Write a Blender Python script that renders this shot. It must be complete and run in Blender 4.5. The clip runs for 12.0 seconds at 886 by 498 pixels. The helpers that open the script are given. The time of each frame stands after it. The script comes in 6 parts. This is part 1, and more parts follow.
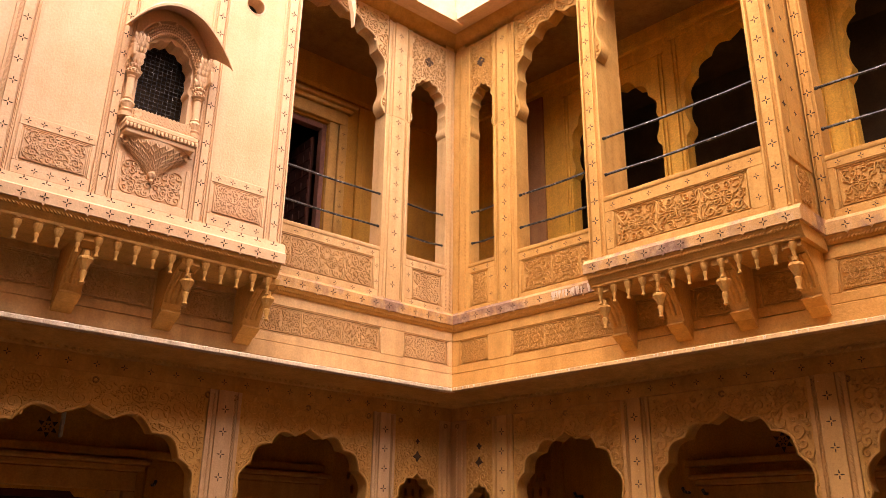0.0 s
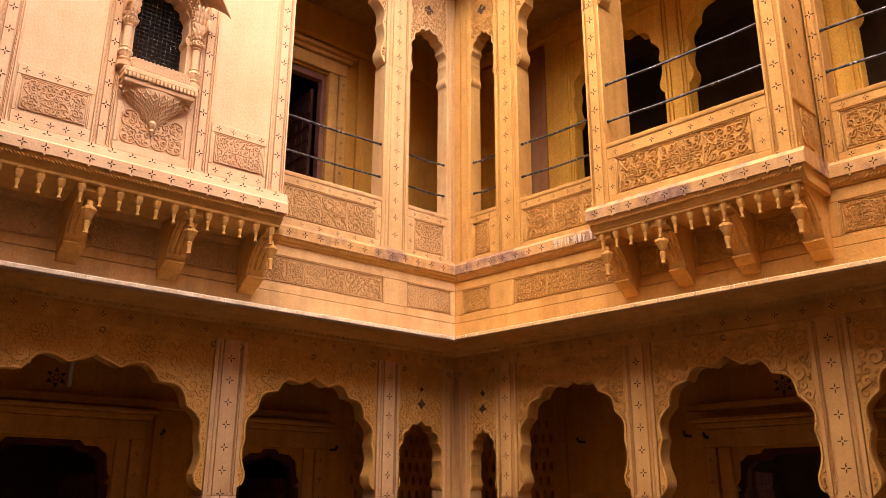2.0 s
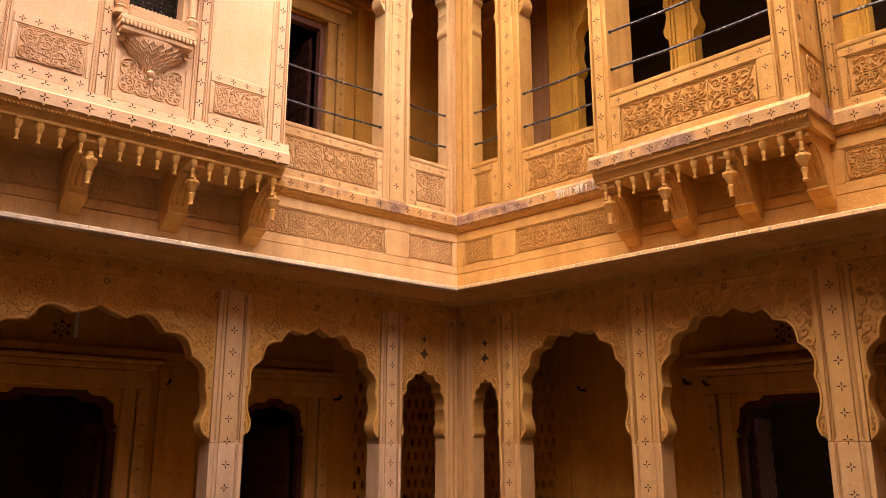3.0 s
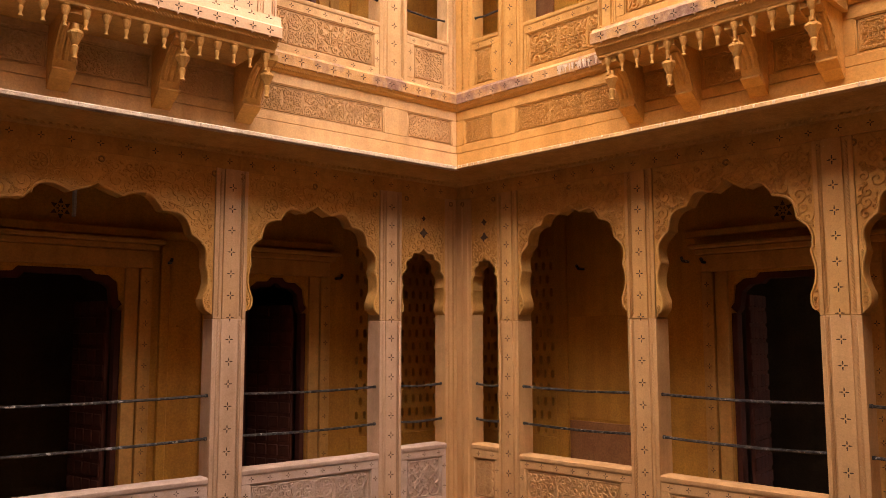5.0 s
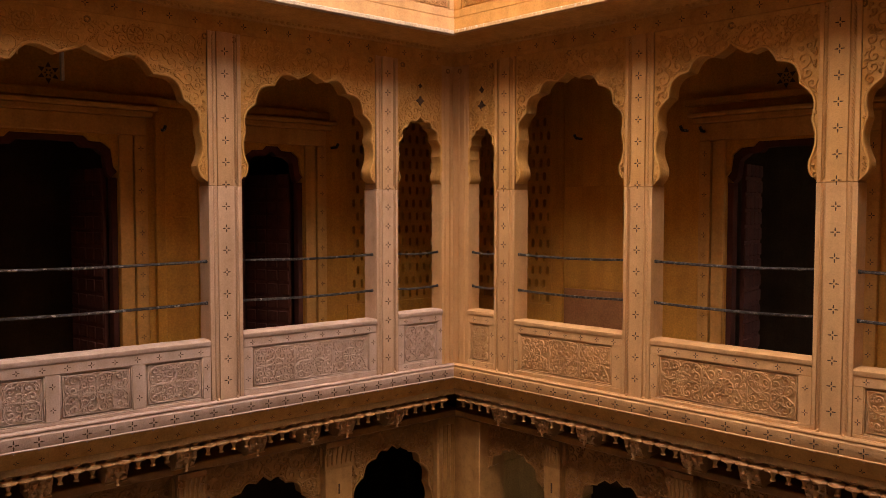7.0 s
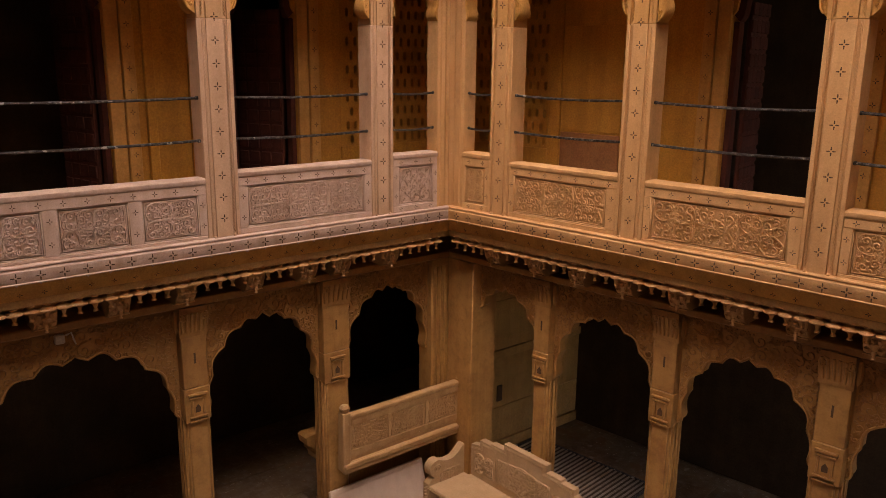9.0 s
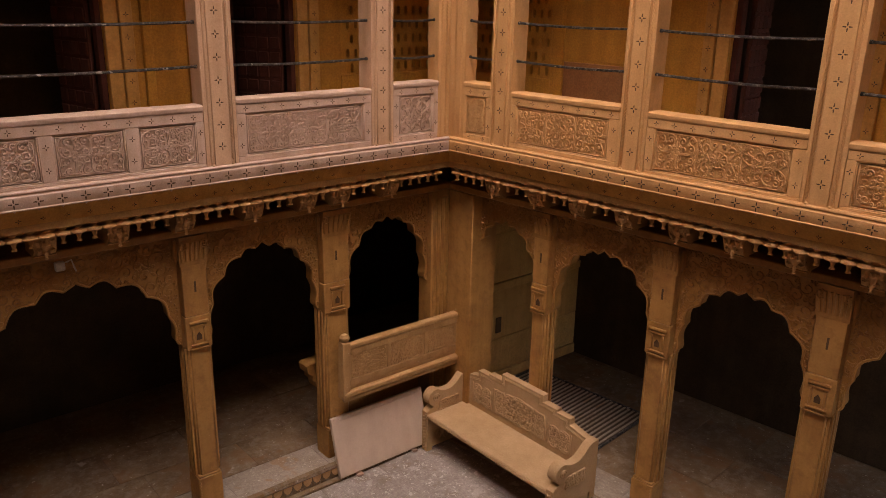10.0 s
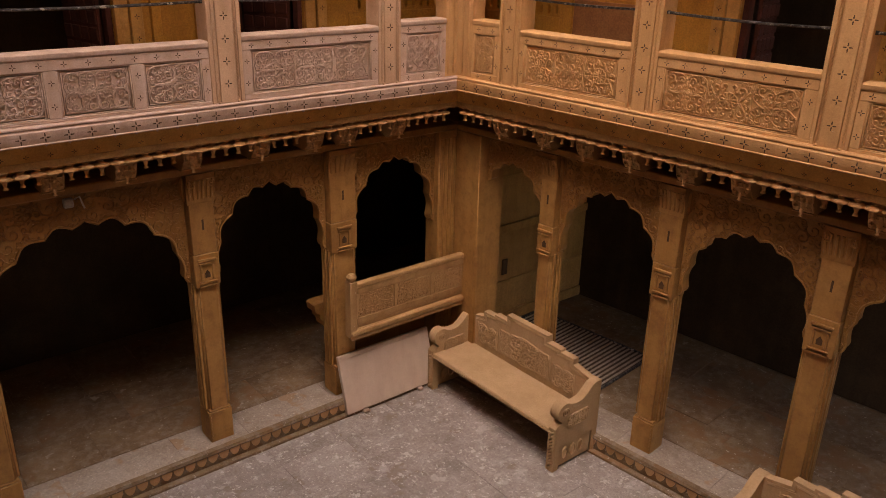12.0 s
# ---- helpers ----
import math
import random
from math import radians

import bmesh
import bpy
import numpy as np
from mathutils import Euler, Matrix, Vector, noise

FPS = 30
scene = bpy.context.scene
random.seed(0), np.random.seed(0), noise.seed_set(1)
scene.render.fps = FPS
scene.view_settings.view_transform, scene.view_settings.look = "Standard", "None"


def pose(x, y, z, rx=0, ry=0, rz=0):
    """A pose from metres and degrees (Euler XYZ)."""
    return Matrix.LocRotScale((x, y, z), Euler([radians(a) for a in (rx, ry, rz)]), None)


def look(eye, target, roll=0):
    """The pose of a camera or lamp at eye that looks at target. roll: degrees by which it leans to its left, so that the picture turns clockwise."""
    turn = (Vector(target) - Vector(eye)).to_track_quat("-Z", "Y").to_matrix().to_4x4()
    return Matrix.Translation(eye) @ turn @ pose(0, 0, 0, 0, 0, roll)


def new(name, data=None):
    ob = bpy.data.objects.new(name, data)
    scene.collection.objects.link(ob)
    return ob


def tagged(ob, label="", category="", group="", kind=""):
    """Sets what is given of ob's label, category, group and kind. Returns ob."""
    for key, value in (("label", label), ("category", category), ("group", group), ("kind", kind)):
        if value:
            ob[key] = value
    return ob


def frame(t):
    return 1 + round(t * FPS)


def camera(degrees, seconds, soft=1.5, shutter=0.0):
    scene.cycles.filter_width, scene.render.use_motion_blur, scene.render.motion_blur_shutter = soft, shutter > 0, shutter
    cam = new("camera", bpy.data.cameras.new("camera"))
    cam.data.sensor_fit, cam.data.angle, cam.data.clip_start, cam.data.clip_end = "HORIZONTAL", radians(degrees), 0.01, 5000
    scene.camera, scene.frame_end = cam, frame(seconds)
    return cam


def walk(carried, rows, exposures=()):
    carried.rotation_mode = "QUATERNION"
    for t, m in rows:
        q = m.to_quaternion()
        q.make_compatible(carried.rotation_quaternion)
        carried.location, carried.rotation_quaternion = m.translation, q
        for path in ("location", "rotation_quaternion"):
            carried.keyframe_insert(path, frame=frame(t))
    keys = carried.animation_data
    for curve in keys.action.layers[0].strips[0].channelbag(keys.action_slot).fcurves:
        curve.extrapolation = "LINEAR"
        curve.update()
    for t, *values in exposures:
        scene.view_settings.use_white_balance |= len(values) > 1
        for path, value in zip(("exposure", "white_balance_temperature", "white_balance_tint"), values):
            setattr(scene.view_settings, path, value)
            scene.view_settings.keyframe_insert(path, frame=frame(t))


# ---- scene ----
cam = camera(58.00, 12.0, soft=0.6)
PATH = [
    (0, (5.677, -4.821, 4.914), (4.232, -3.629, 5.614), 0.86),
    (0.5, (5.663, -4.819, 4.871), (4.217, -3.625, 5.566), 0.93),
    (1, (5.660, -4.819, 4.854), (4.209, -3.619, 5.528), 0.85),
    (1.5, (5.656, -4.819, 4.851), (4.195, -3.612, 5.492), 0.65),
    (2, (5.656, -4.823, 4.845), (4.184, -3.609, 5.445), 0.31),
    (2.5, (5.647, -4.824, 4.829), (4.163, -3.602, 5.380), 0.12),
    (3, (5.631, -4.840, 4.811), (4.138, -3.604, 5.302), 0.01),
    (5, (5.627, -4.779, 4.758), (4.088, -3.519, 4.969), -0.11),
    (5.5, (5.617, -4.769, 4.754), (4.073, -3.505, 4.891), 0.06),
    (6, (5.617, -4.763, 4.742), (4.070, -3.496, 4.806), 0.06),
    (6.5, (5.626, -4.768, 4.713), (4.080, -3.498, 4.701), 0.06),
    (7, (5.621, -4.773, 4.689), (4.080, -3.501, 4.593), 0.05),
    (9, (5.603, -4.780, 4.607), (4.115, -3.527, 4.144), 0.66),
    (9.5, (5.612, -4.778, 4.583), (4.140, -3.538, 4.038), 0.85),
    (10, (5.609, -4.761, 4.561), (4.152, -3.537, 3.944), 1.12),
    (10.5, (5.622, -4.764, 4.548), (4.179, -3.554, 3.873), 1.30),
    (11, (5.629, -4.772, 4.537), (4.196, -3.574, 3.824), 1.39),
    (11.5, (5.637, -4.766, 4.533), (4.205, -3.578, 3.799), 1.43),
    (12, (5.637, -4.765, 4.535), (4.206, -3.585, 3.787), 1.41),
]
walk(cam, [(t, look(eye, aim, roll)) for t, eye, aim, roll in PATH], ((0, 3.03, 8400, 23), (12, 2.94, 8400, 23)))

# ---- world and light ----
world = bpy.data.worlds.new("sky")
scene.world = world
world.use_nodes = True
wn = world.node_tree.nodes
sky = wn.new("ShaderNodeTexSky")
sky.sky_type, sky.sun_disc = 'NISHITA', False
sky.sun_elevation, sky.sun_rotation = radians(58), radians(138)
wn["Background"].inputs[1].default_value = 0.15
world.node_tree.links.new(sky.outputs[0], wn["Background"].inputs[0])
sun_data = bpy.data.lights.new("sun", 'SUN')
sun_data.energy, sun_data.angle, sun_data.color = 1.35, radians(100), (1.0, 0.92, 0.8)
sun = new("sun", sun_data)
sun.matrix_world = look((5.2, -5.9, 12.6), (0, 0, 0))


# ---- materials ----
def stone(name, col, dark, scale=1.0, rough=0.88, bump=0.25, stain=0.35, stain_col=None, fine=60, lo=0.32, hi=0.68, runs=0.6, specks=None, grain=0.8):
    m = bpy.data.materials.new(name)
    m.use_nodes = True
    nt = m.node_tree
    n, l = nt.nodes, nt.links
    bsdf = n["Principled BSDF"]
    bsdf.inputs["Roughness"].default_value = rough
    bsdf.inputs["Specular IOR Level"].default_value = 0.25
    tc, info = n.new("ShaderNodeTexCoord"), n.new("ShaderNodeObjectInfo")
    add = n.new("ShaderNodeVectorMath")
    add.operation = 'ADD'
    mul = n.new("ShaderNodeVectorMath")
    mul.operation = 'SCALE'
    mul.inputs[0].default_value = (7.1, 3.7, 5.3)
    l.new(info.outputs["Random"], mul.inputs["Scale"])
    l.new(tc.outputs["Object"], add.inputs[0])
    l.new(mul.outputs[0], add.inputs[1])

    def tex(s, detail, ro=0.6):
        t = n.new("ShaderNodeTexNoise")
        t.inputs["Scale"].default_value, t.inputs["Detail"].default_value, t.inputs["Roughness"].default_value = s, detail, ro
        l.new(add.outputs[0], t.inputs["Vector"])
        return t
    big, mid, fin = tex(1.7 * scale, 5), tex(9 * scale, 6, 0.7), tex(fine * scale, 3, 0.7)

    def ramp(src, p0, p1, c0, c1):
        r = n.new("ShaderNodeValToRGB")
        r.color_ramp.elements[0].position, r.color_ramp.elements[1].position = p0, p1
        r.color_ramp.elements[0].color, r.color_ramp.elements[1].color = (*c0, 1), (*c1, 1)
        l.new(src, r.inputs[0])
        return r
    base = ramp(big.outputs[0], lo, hi, dark, col)
    st = ramp(mid.outputs[0], 0.47, 0.72, (0, 0, 0), (stain, stain, stain))
    mix = n.new("ShaderNodeMix")
    mix.data_type = 'RGBA'
    l.new(st.outputs[0], mix.inputs["Factor"])
    l.new(base.outputs[0], mix.inputs["A"])
    mix.inputs["B"].default_value = (*(stain_col or tuple(c * 0.62 for c in dark)), 1)
    mp = n.new("ShaderNodeMapping")
    mp.inputs["Scale"].default_value = (11 * scale, 11 * scale, 0.7 * scale)
    l.new(add.outputs[0], mp.inputs["Vector"])
    run = n.new("ShaderNodeTexNoise")
    run.inputs["Scale"].default_value, run.inputs["Detail"].default_value = 1.0, 4
    l.new(mp.outputs[0], run.inputs["Vector"])
    streak = n.new("ShaderNodeMix")
    streak.data_type, streak.blend_type = 'RGBA', 'MULTIPLY'
    streak.inputs["Factor"].default_value = runs
    rr = ramp(run.outputs[0], 0.36, 0.62, (0.80, 0.77, 0.74), (1.04, 1.04, 1.04))
    l.new(mix.outputs["Result"], streak.inputs["A"])
    l.new(rr.outputs[0], streak.inputs["B"])
    mix = streak
    gr = n.new("ShaderNodeMix")
    gr.data_type, gr.blend_type = 'RGBA', 'MULTIPLY'
    g2 = ramp(fin.outputs[0], 0.3, 0.7, (0.7, 0.69, 0.68), (1.12, 1.12, 1.12))
    gr.inputs["Factor"].default_value = grain
    l.new(mix.outputs["Result"], gr.inputs["A"])
    l.new(g2.outputs[0], gr.inputs["B"])
    out = gr.outputs["Result"]
    if specks:
        for (size, thr, c3, force) in specks:
            sp = tex(size, 3, 0.65)
            f = ramp(sp.outputs[0], thr, thr + 0.05, (0, 0, 0), (force, force, force))
            k = n.new("ShaderNodeMix")
            k.data_type = 'RGBA'
            k.inputs["B"].default_value = (*c3, 1)
            l.new(f.outputs[0], k.inputs["Factor"])
            l.new(out, k.inputs["A"])
            out = k.outputs["Result"]
    l.new(out, bsdf.inputs["Base Color"])
    bmp = n.new("ShaderNodeBump")
    bmp.inputs["Strength"].default_value, bmp.inputs["Distance"].default_value = bump, 0.01
    sm = n.new("ShaderNodeMath")
    sm.operation = 'ADD'
    l.new(mid.outputs[0], sm.inputs[0])
    l.new(fin.outputs[0], sm.inputs[1])
    l.new(sm.outputs[0], bmp.inputs["Height"])
    l.new(bmp.outputs[0], bsdf.inputs["Normal"])
    return m


SAND = stone("sandstone", (0.63, 0.34, 0.104), (0.50, 0.252, 0.07), bump=0.4, stain=0.42, grain=0.55)
PALE = stone("pale_sandstone", (0.555, 0.40, 0.318), (0.465, 0.328, 0.255), stain=0.4, stain_col=(0.36, 0.22, 0.12), bump=0.35, fine=85, grain=0.45, specks=((40, 0.69, (0.70, 0.56, 0.46), 0.5),))
TAN = stone("tan_sandstone", (0.60, 0.35, 0.16), (0.50, 0.27, 0.115), stain=0.4, stain_col=(0.36, 0.2, 0.09), bump=0.35, fine=85, grain=0.45, specks=((40, 0.70, (0.66, 0.5, 0.36), 0.5),))
BISCUIT = stone("biscuit_sandstone", (0.59, 0.362, 0.195), (0.495, 0.287, 0.145), stain=0.4, stain_col=(0.36, 0.21, 0.105), bump=0.35, fine=85, grain=0.45, specks=((40, 0.70, (0.68, 0.53, 0.41), 0.5),))
DUSTED_LIT = stone("dusted_sandstone", (0.577, 0.377, 0.245), (0.482, 0.302, 0.19), stain=0.4, stain_col=(0.36, 0.21, 0.11), bump=0.35, fine=85, grain=0.45, specks=((40, 0.70, (0.69, 0.55, 0.44), 0.5),))
HONEY = stone("honey_sandstone", (0.615, 0.345, 0.13), (0.50, 0.26, 0.09), stain=0.4, stain_col=(0.36, 0.2, 0.085), bump=0.35, fine=85, grain=0.45, specks=((40, 0.70, (0.66, 0.5, 0.34), 0.5),))
# Grimy polished ground-storey stone, its tone also lowered for the arcade's shade.
GROUND_STONE = stone("hand_polished_sandstone", (0.42, 0.222, 0.073), (0.29, 0.14, 0.046), scale=1.1, rough=0.55, grain=0.35, bump=0.25, stain=0.55, stain_col=(0.17, 0.075, 0.03), specks=((30, 0.72, (0.55, 0.4, 0.26), 0.6),))
WORN = stone("dusty_worn_sandstone", (0.45, 0.27, 0.125), (0.35, 0.195, 0.085), scale=1.1, rough=0.75, grain=0.4, bump=0.3, stain=0.45, stain_col=(0.24, 0.125, 0.05), specks=((30, 0.70, (0.6, 0.46, 0.33), 0.6),))
BUFF = stone("buff_sandstone", (0.67, 0.42, 0.205), (0.56, 0.33, 0.145), bump=0.4, stain=0.4, stain_col=(0.42, 0.25, 0.12), grain=0.5)
CREAM = stone("cream_sandstone", (0.77, 0.515, 0.32), (0.69, 0.43, 0.245), grain=0.4, stain=0.22, stain_col=(0.60, 0.37, 0.19), bump=0.3, runs=0.22)
STAINED = stone("purple_stained_sandstone", (0.60, 0.33, 0.13), (0.27, 0.145, 0.10), scale=1.7, stain=0.5, stain_col=(0.66, 0.46, 0.29), bump=0.4, lo=0.40, hi=0.52)
CRUMBLED = stone("weathered_lime_edge", (0.80, 0.66, 0.50), (0.62, 0.47, 0.32), scale=3, bump=0.8)
OCHRE = stone("ochre_plaster", (0.63, 0.312, 0.058), (0.50, 0.228, 0.04), rough=0.8, bump=0.12, stain=0.3)
# Brighter copy of the ochre plaster; the light on that wall is coloured in.
LIT_OCHRE = stone("orange_limewash", (0.80, 0.42, 0.072), (0.68, 0.335, 0.05), rough=0.8, bump=0.12, stain=0.3)
REDOX = stone("red_washed_plaster", (0.40, 0.185, 0.075), (0.30, 0.125, 0.05), bump=0.15)
# Darker sandstone; shade of undersides and recesses is coloured in with it.
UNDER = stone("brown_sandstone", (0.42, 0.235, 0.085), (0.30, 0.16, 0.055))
FLOORS = stone("dusty_grey_paving", (0.34, 0.295, 0.27), (0.225, 0.19, 0.17), scale=1.2, bump=0.7, stain=0.6, stain_col=(0.40, 0.36, 0.33), fine=38, runs=0.2, specks=((3.1, 0.60, (0.20, 0.15, 0.115), 0.6), (34, 0.625, (0.55, 0.50, 0.46), 0.6), (55, 0.64, (0.12, 0.09, 0.075), 0.6), (5, 0.60, (0.46, 0.42, 0.39), 0.4), (11, 0.61, (0.52, 0.475, 0.44), 0.6), (24, 0.64, (0.58, 0.54, 0.50), 0.7)))
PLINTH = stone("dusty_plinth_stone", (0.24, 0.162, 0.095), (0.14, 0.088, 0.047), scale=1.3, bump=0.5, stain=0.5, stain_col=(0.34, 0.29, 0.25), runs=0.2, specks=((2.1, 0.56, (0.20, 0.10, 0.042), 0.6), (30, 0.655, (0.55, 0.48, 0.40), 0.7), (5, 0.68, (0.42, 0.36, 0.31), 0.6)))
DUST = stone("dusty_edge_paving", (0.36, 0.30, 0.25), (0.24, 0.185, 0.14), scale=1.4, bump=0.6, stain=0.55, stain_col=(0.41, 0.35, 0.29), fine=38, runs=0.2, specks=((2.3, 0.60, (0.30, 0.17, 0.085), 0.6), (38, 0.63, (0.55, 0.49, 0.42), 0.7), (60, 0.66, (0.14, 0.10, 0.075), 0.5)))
DUSTY = stone("dusty_bench_sandstone", (0.46, 0.305, 0.172), (0.385, 0.245, 0.13), grain=0.4, stain=0.4, stain_col=(0.40, 0.26, 0.14), runs=0.3, specks=((5, 0.73, (0.25, 0.12, 0.05), 0.8), (60, 0.70, (0.70, 0.55, 0.4), 0.5)))
# Near-black plaster: the darkness of unlit rooms is put into its colour.
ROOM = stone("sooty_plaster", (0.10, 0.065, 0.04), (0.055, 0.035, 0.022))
WOOD = stone("dark_red_wood", (0.10, 0.03, 0.02), (0.055, 0.016, 0.011), scale=2, rough=0.95, stain=0.1)
REDWOOD = stone("faded_red_wood", (0.27, 0.115, 0.085), (0.18, 0.07, 0.05), scale=2, rough=0.65)
SMOOTH = stone("smooth_pink_stone", (0.52, 0.40, 0.32), (0.47, 0.35, 0.27), rough=0.6, bump=0.06, stain=0.15, runs=0.25, grain=0.15)
# Near-black colour that paints the darkness inside grooves, vents and slots.
HOLLOW_SHADE = stone("dark_joint_filler", (0.11, 0.06, 0.03), (0.06, 0.032, 0.017), scale=4)
IRON = stone("painted_iron", (0.05, 0.045, 0.045), (0.022, 0.02, 0.02), scale=4, rough=0.45, bump=0.1, stain=0.75, stain_col=(0.30, 0.28, 0.26), specks=((18, 0.62, (0.45, 0.42, 0.38), 0.8),))
IRON.node_tree.nodes["Principled BSDF"].inputs["Metallic"].default_value = 0.5
WHITE = stone("dirty_white_plastic", (0.6, 0.56, 0.5), (0.45, 0.4, 0.34), rough=0.5, bump=0.05)


# ---- frames of the two wings: u along the wall from the inner corner, v out into the court, z up ----
SKEW = radians(5.647)


class Wing:
    def __init__(self, u_dir, v_dir, sign):
        self.sign, self.u_dir, self.v_dir = sign, Vector(u_dir), Vector(v_dir)
        x = self.u_dir * sign
        self.m = Matrix(((x[0], self.v_dir[0], 0, 0), (x[1], self.v_dir[1], 0, 0), (0, 0, 1, 0), (0, 0, 0, 1)))


LW = Wing((0, -1, 0), (1, 0, 0), 1)
RW = Wing((math.cos(SKEW), math.sin(SKEW), 0), (math.sin(SKEW), -math.cos(SKEW), 0), -1)


class Solid:
    """Collects vertices and faces in wing coordinates (u, v, z)."""

    def __init__(self):
        self.v, self.f = [], []

    def put(self, vs, fs):
        k = len(self.v)
        self.v += vs
        self.f += [tuple(i + k for i in f) for f in fs]
        return self

    def box(self, u0, u1, v0, v1, z0, z1, c=0.006):
        lo, hi = (min(u0, u1), min(v0, v1), min(z0, z1)), (max(u0, u1), max(v0, v1), max(z0, z1))
        c = min(c, *[(hi[i] - lo[i]) * 0.3 for i in range(3)])
        vs, ix = [], {}
        for a in (0, 1):
            for b in (0, 1):
                for d in (0, 1):
                    corner = [(lo, hi)[s][i] for i, s in enumerate((a, b, d))]
                    for ax in range(3):
                        p = [corner[i] + (0 if i == ax else (c if (a, b, d)[i] == 0 else -c)) for i in range(3)]
                        ix[a, b, d, ax] = len(vs)
                        vs.append(tuple(p))
        fs = []
        for ax in range(3):
            o = [i for i in range(3) if i != ax]
            for s in (0, 1):
                q = []
                for (p, r) in ((0, 0), (1, 0), (1, 1), (0, 1)):
                    k = [0, 0, 0]
                    k[ax], k[o[0]], k[o[1]] = s, p, r
                    q.append(ix[(*k, ax)])
                fs.append(tuple(q))
            for (p, r) in ((0, 0), (1, 0), (1, 1), (0, 1)):
                e = []
                for s in (0, 1):
                    k = [0, 0, 0]
                    k[ax], k[o[0]], k[o[1]] = s, p, r
                    e.append((ix[(*k, o[0])], ix[(*k, o[1])]))
                fs.append((e[0][0], e[0][1], e[1][1], e[1][0]))
        for a in (0, 1):
            for b in (0, 1):
                for d in (0, 1):
                    fs.append(tuple(ix[a, b, d, ax] for ax in range(3)))
        return self.put(vs, fs)

    def prism(self, poly, v0, v1, axis="v"):
        """A polygon of (u, z) pushed from v0 to v1, or of (v, z) along u, or of (u, v) along z."""
        def at(p, d):
            return (p[0], d, p[1]) if axis == "v" else (d, p[0], p[1]) if axis == "u" else (p[0], p[1], d)
        n = len(poly)
        vs = [at(p, v0) for p in poly] + [at(p, v1) for p in poly]
        fs = [tuple(range(n)), tuple(range(2 * n - 1, n - 1, -1))]
        fs += [(i, (i + 1) % n, n + (i + 1) % n, n + i) for i in range(n)]
        return self.put(vs, fs)

    def worn(self, poly, u0, u1, seed, amp=0.003, step=0.07):
        """A (v, z) section drawn along u whose edges wander a little, as worn stone does."""
        rng = random.Random(seed)
        k = max(2, round(abs(u1 - u0) / step))
        n = len(poly)
        vs, fs = [], []
        for i in range(k + 1):
            u = u0 + (u1 - u0) * i / k
            dz, dv = rng.uniform(-amp, amp * 0.4), rng.uniform(-amp, amp * 0.3)
            low = min(q[1] for q in poly)
            vs += [(u, a + (dv if b > low + 0.004 else 0), b + (dz if b > low + 0.012 else 0)) for a, b in poly]
        for i in range(k):
            fs += [(i * n + j, i * n + (j + 1) % n, (i + 1) * n + (j + 1) % n, (i + 1) * n + j) for j in range(n)]
        fs += [tuple(range(n)), tuple(range(k * n, k * n + n))]
        return self.put(vs, fs)

    def lathe(self, u, v, prof, n=10):
        vs, fs = [], []
        for r, z in prof:
            vs += [(u + r * math.cos(2 * math.pi * k / n), v + r * math.sin(2 * math.pi * k / n), z) for k in range(n)]
        for j in range(len(prof) - 1):
            fs += [(j * n + k, j * n + (k + 1) % n, (j + 1) * n + (k + 1) % n, (j + 1) * n + k) for k in range(n)]
        fs += [tuple(range(n)), tuple(range((len(prof) - 1) * n, len(prof) * n))]
        return self.put(vs, fs)

    def tube(self, pts, r, n=6):
        pts = [Vector(p) for p in pts]
        vs, fs = [], []
        for i, p in enumerate(pts):
            d = (pts[min(i + 1, len(pts) - 1)] - pts[max(i - 1, 0)]).normalized()
            a = d.cross(Vector((0.13, 0.29, 0.95)) if abs(d.z) < 0.9 else Vector((0, 1, 0))).normalized()
            b = d.cross(a)
            vs += [tuple(p + r * (math.cos(2 * math.pi * k / n) * a + math.sin(2 * math.pi * k / n) * b)) for k in range(n)]
        for j in range(len(pts) - 1):
            fs += [(j * n + k, j * n + (k + 1) % n, (j + 1) * n + (k + 1) % n, (j + 1) * n + k) for k in range(n)]
        fs += [tuple(range(n)), tuple(range((len(pts) - 1) * n, len(pts) * n))]
        return self.put(vs, fs)

    def ribbon(self, pts, w, h, v=0.0):
        """A half-round rib that lies on the plane v along points (u, z)."""
        n = len(pts)
        vs, fs = [], []
        for i, (a, b) in enumerate(pts):
            p, q = pts[max(i - 1, 0)], pts[min(i + 1, n - 1)]
            dx, dz = q[0] - p[0], q[1] - p[1]
            k = math.hypot(dx, dz) or 1
            nx, nz = -dz / k, dx / k
            t = w * (1 if 0 < i < n - 1 else 0.5)
            vs += [(a - nx * t, v, b - nz * t), (a - nx * t * 0.5, v + h, b - nz * t * 0.5),
                   (a + nx * t * 0.5, v + h, b + nz * t * 0.5), (a + nx * t, v, b + nz * t)]
        for i in range(n - 1):
            for j in range(3):
                fs.append((4 * i + j, 4 * i + j + 1, 4 * i + j + 5, 4 * i + j + 4))
        fs += [(0, 1, 2, 3), (4 * n - 4, 4 * n - 3, 4 * n - 2, 4 * n - 1)]
        return self.put(vs, fs)


BASES = {}


def thing(name, wing, base, label, category, group="", kind=""):
    """An empty at the thing's base, in wing coordinates."""
    e = new(name)
    e.empty_display_size = 0.1
    e.matrix_world = wing.m @ Matrix.Translation((wing.sign * base[0], base[1], base[2]))
    BASES[e.name] = (wing, base)
    return tagged(e, label, category, group, kind)


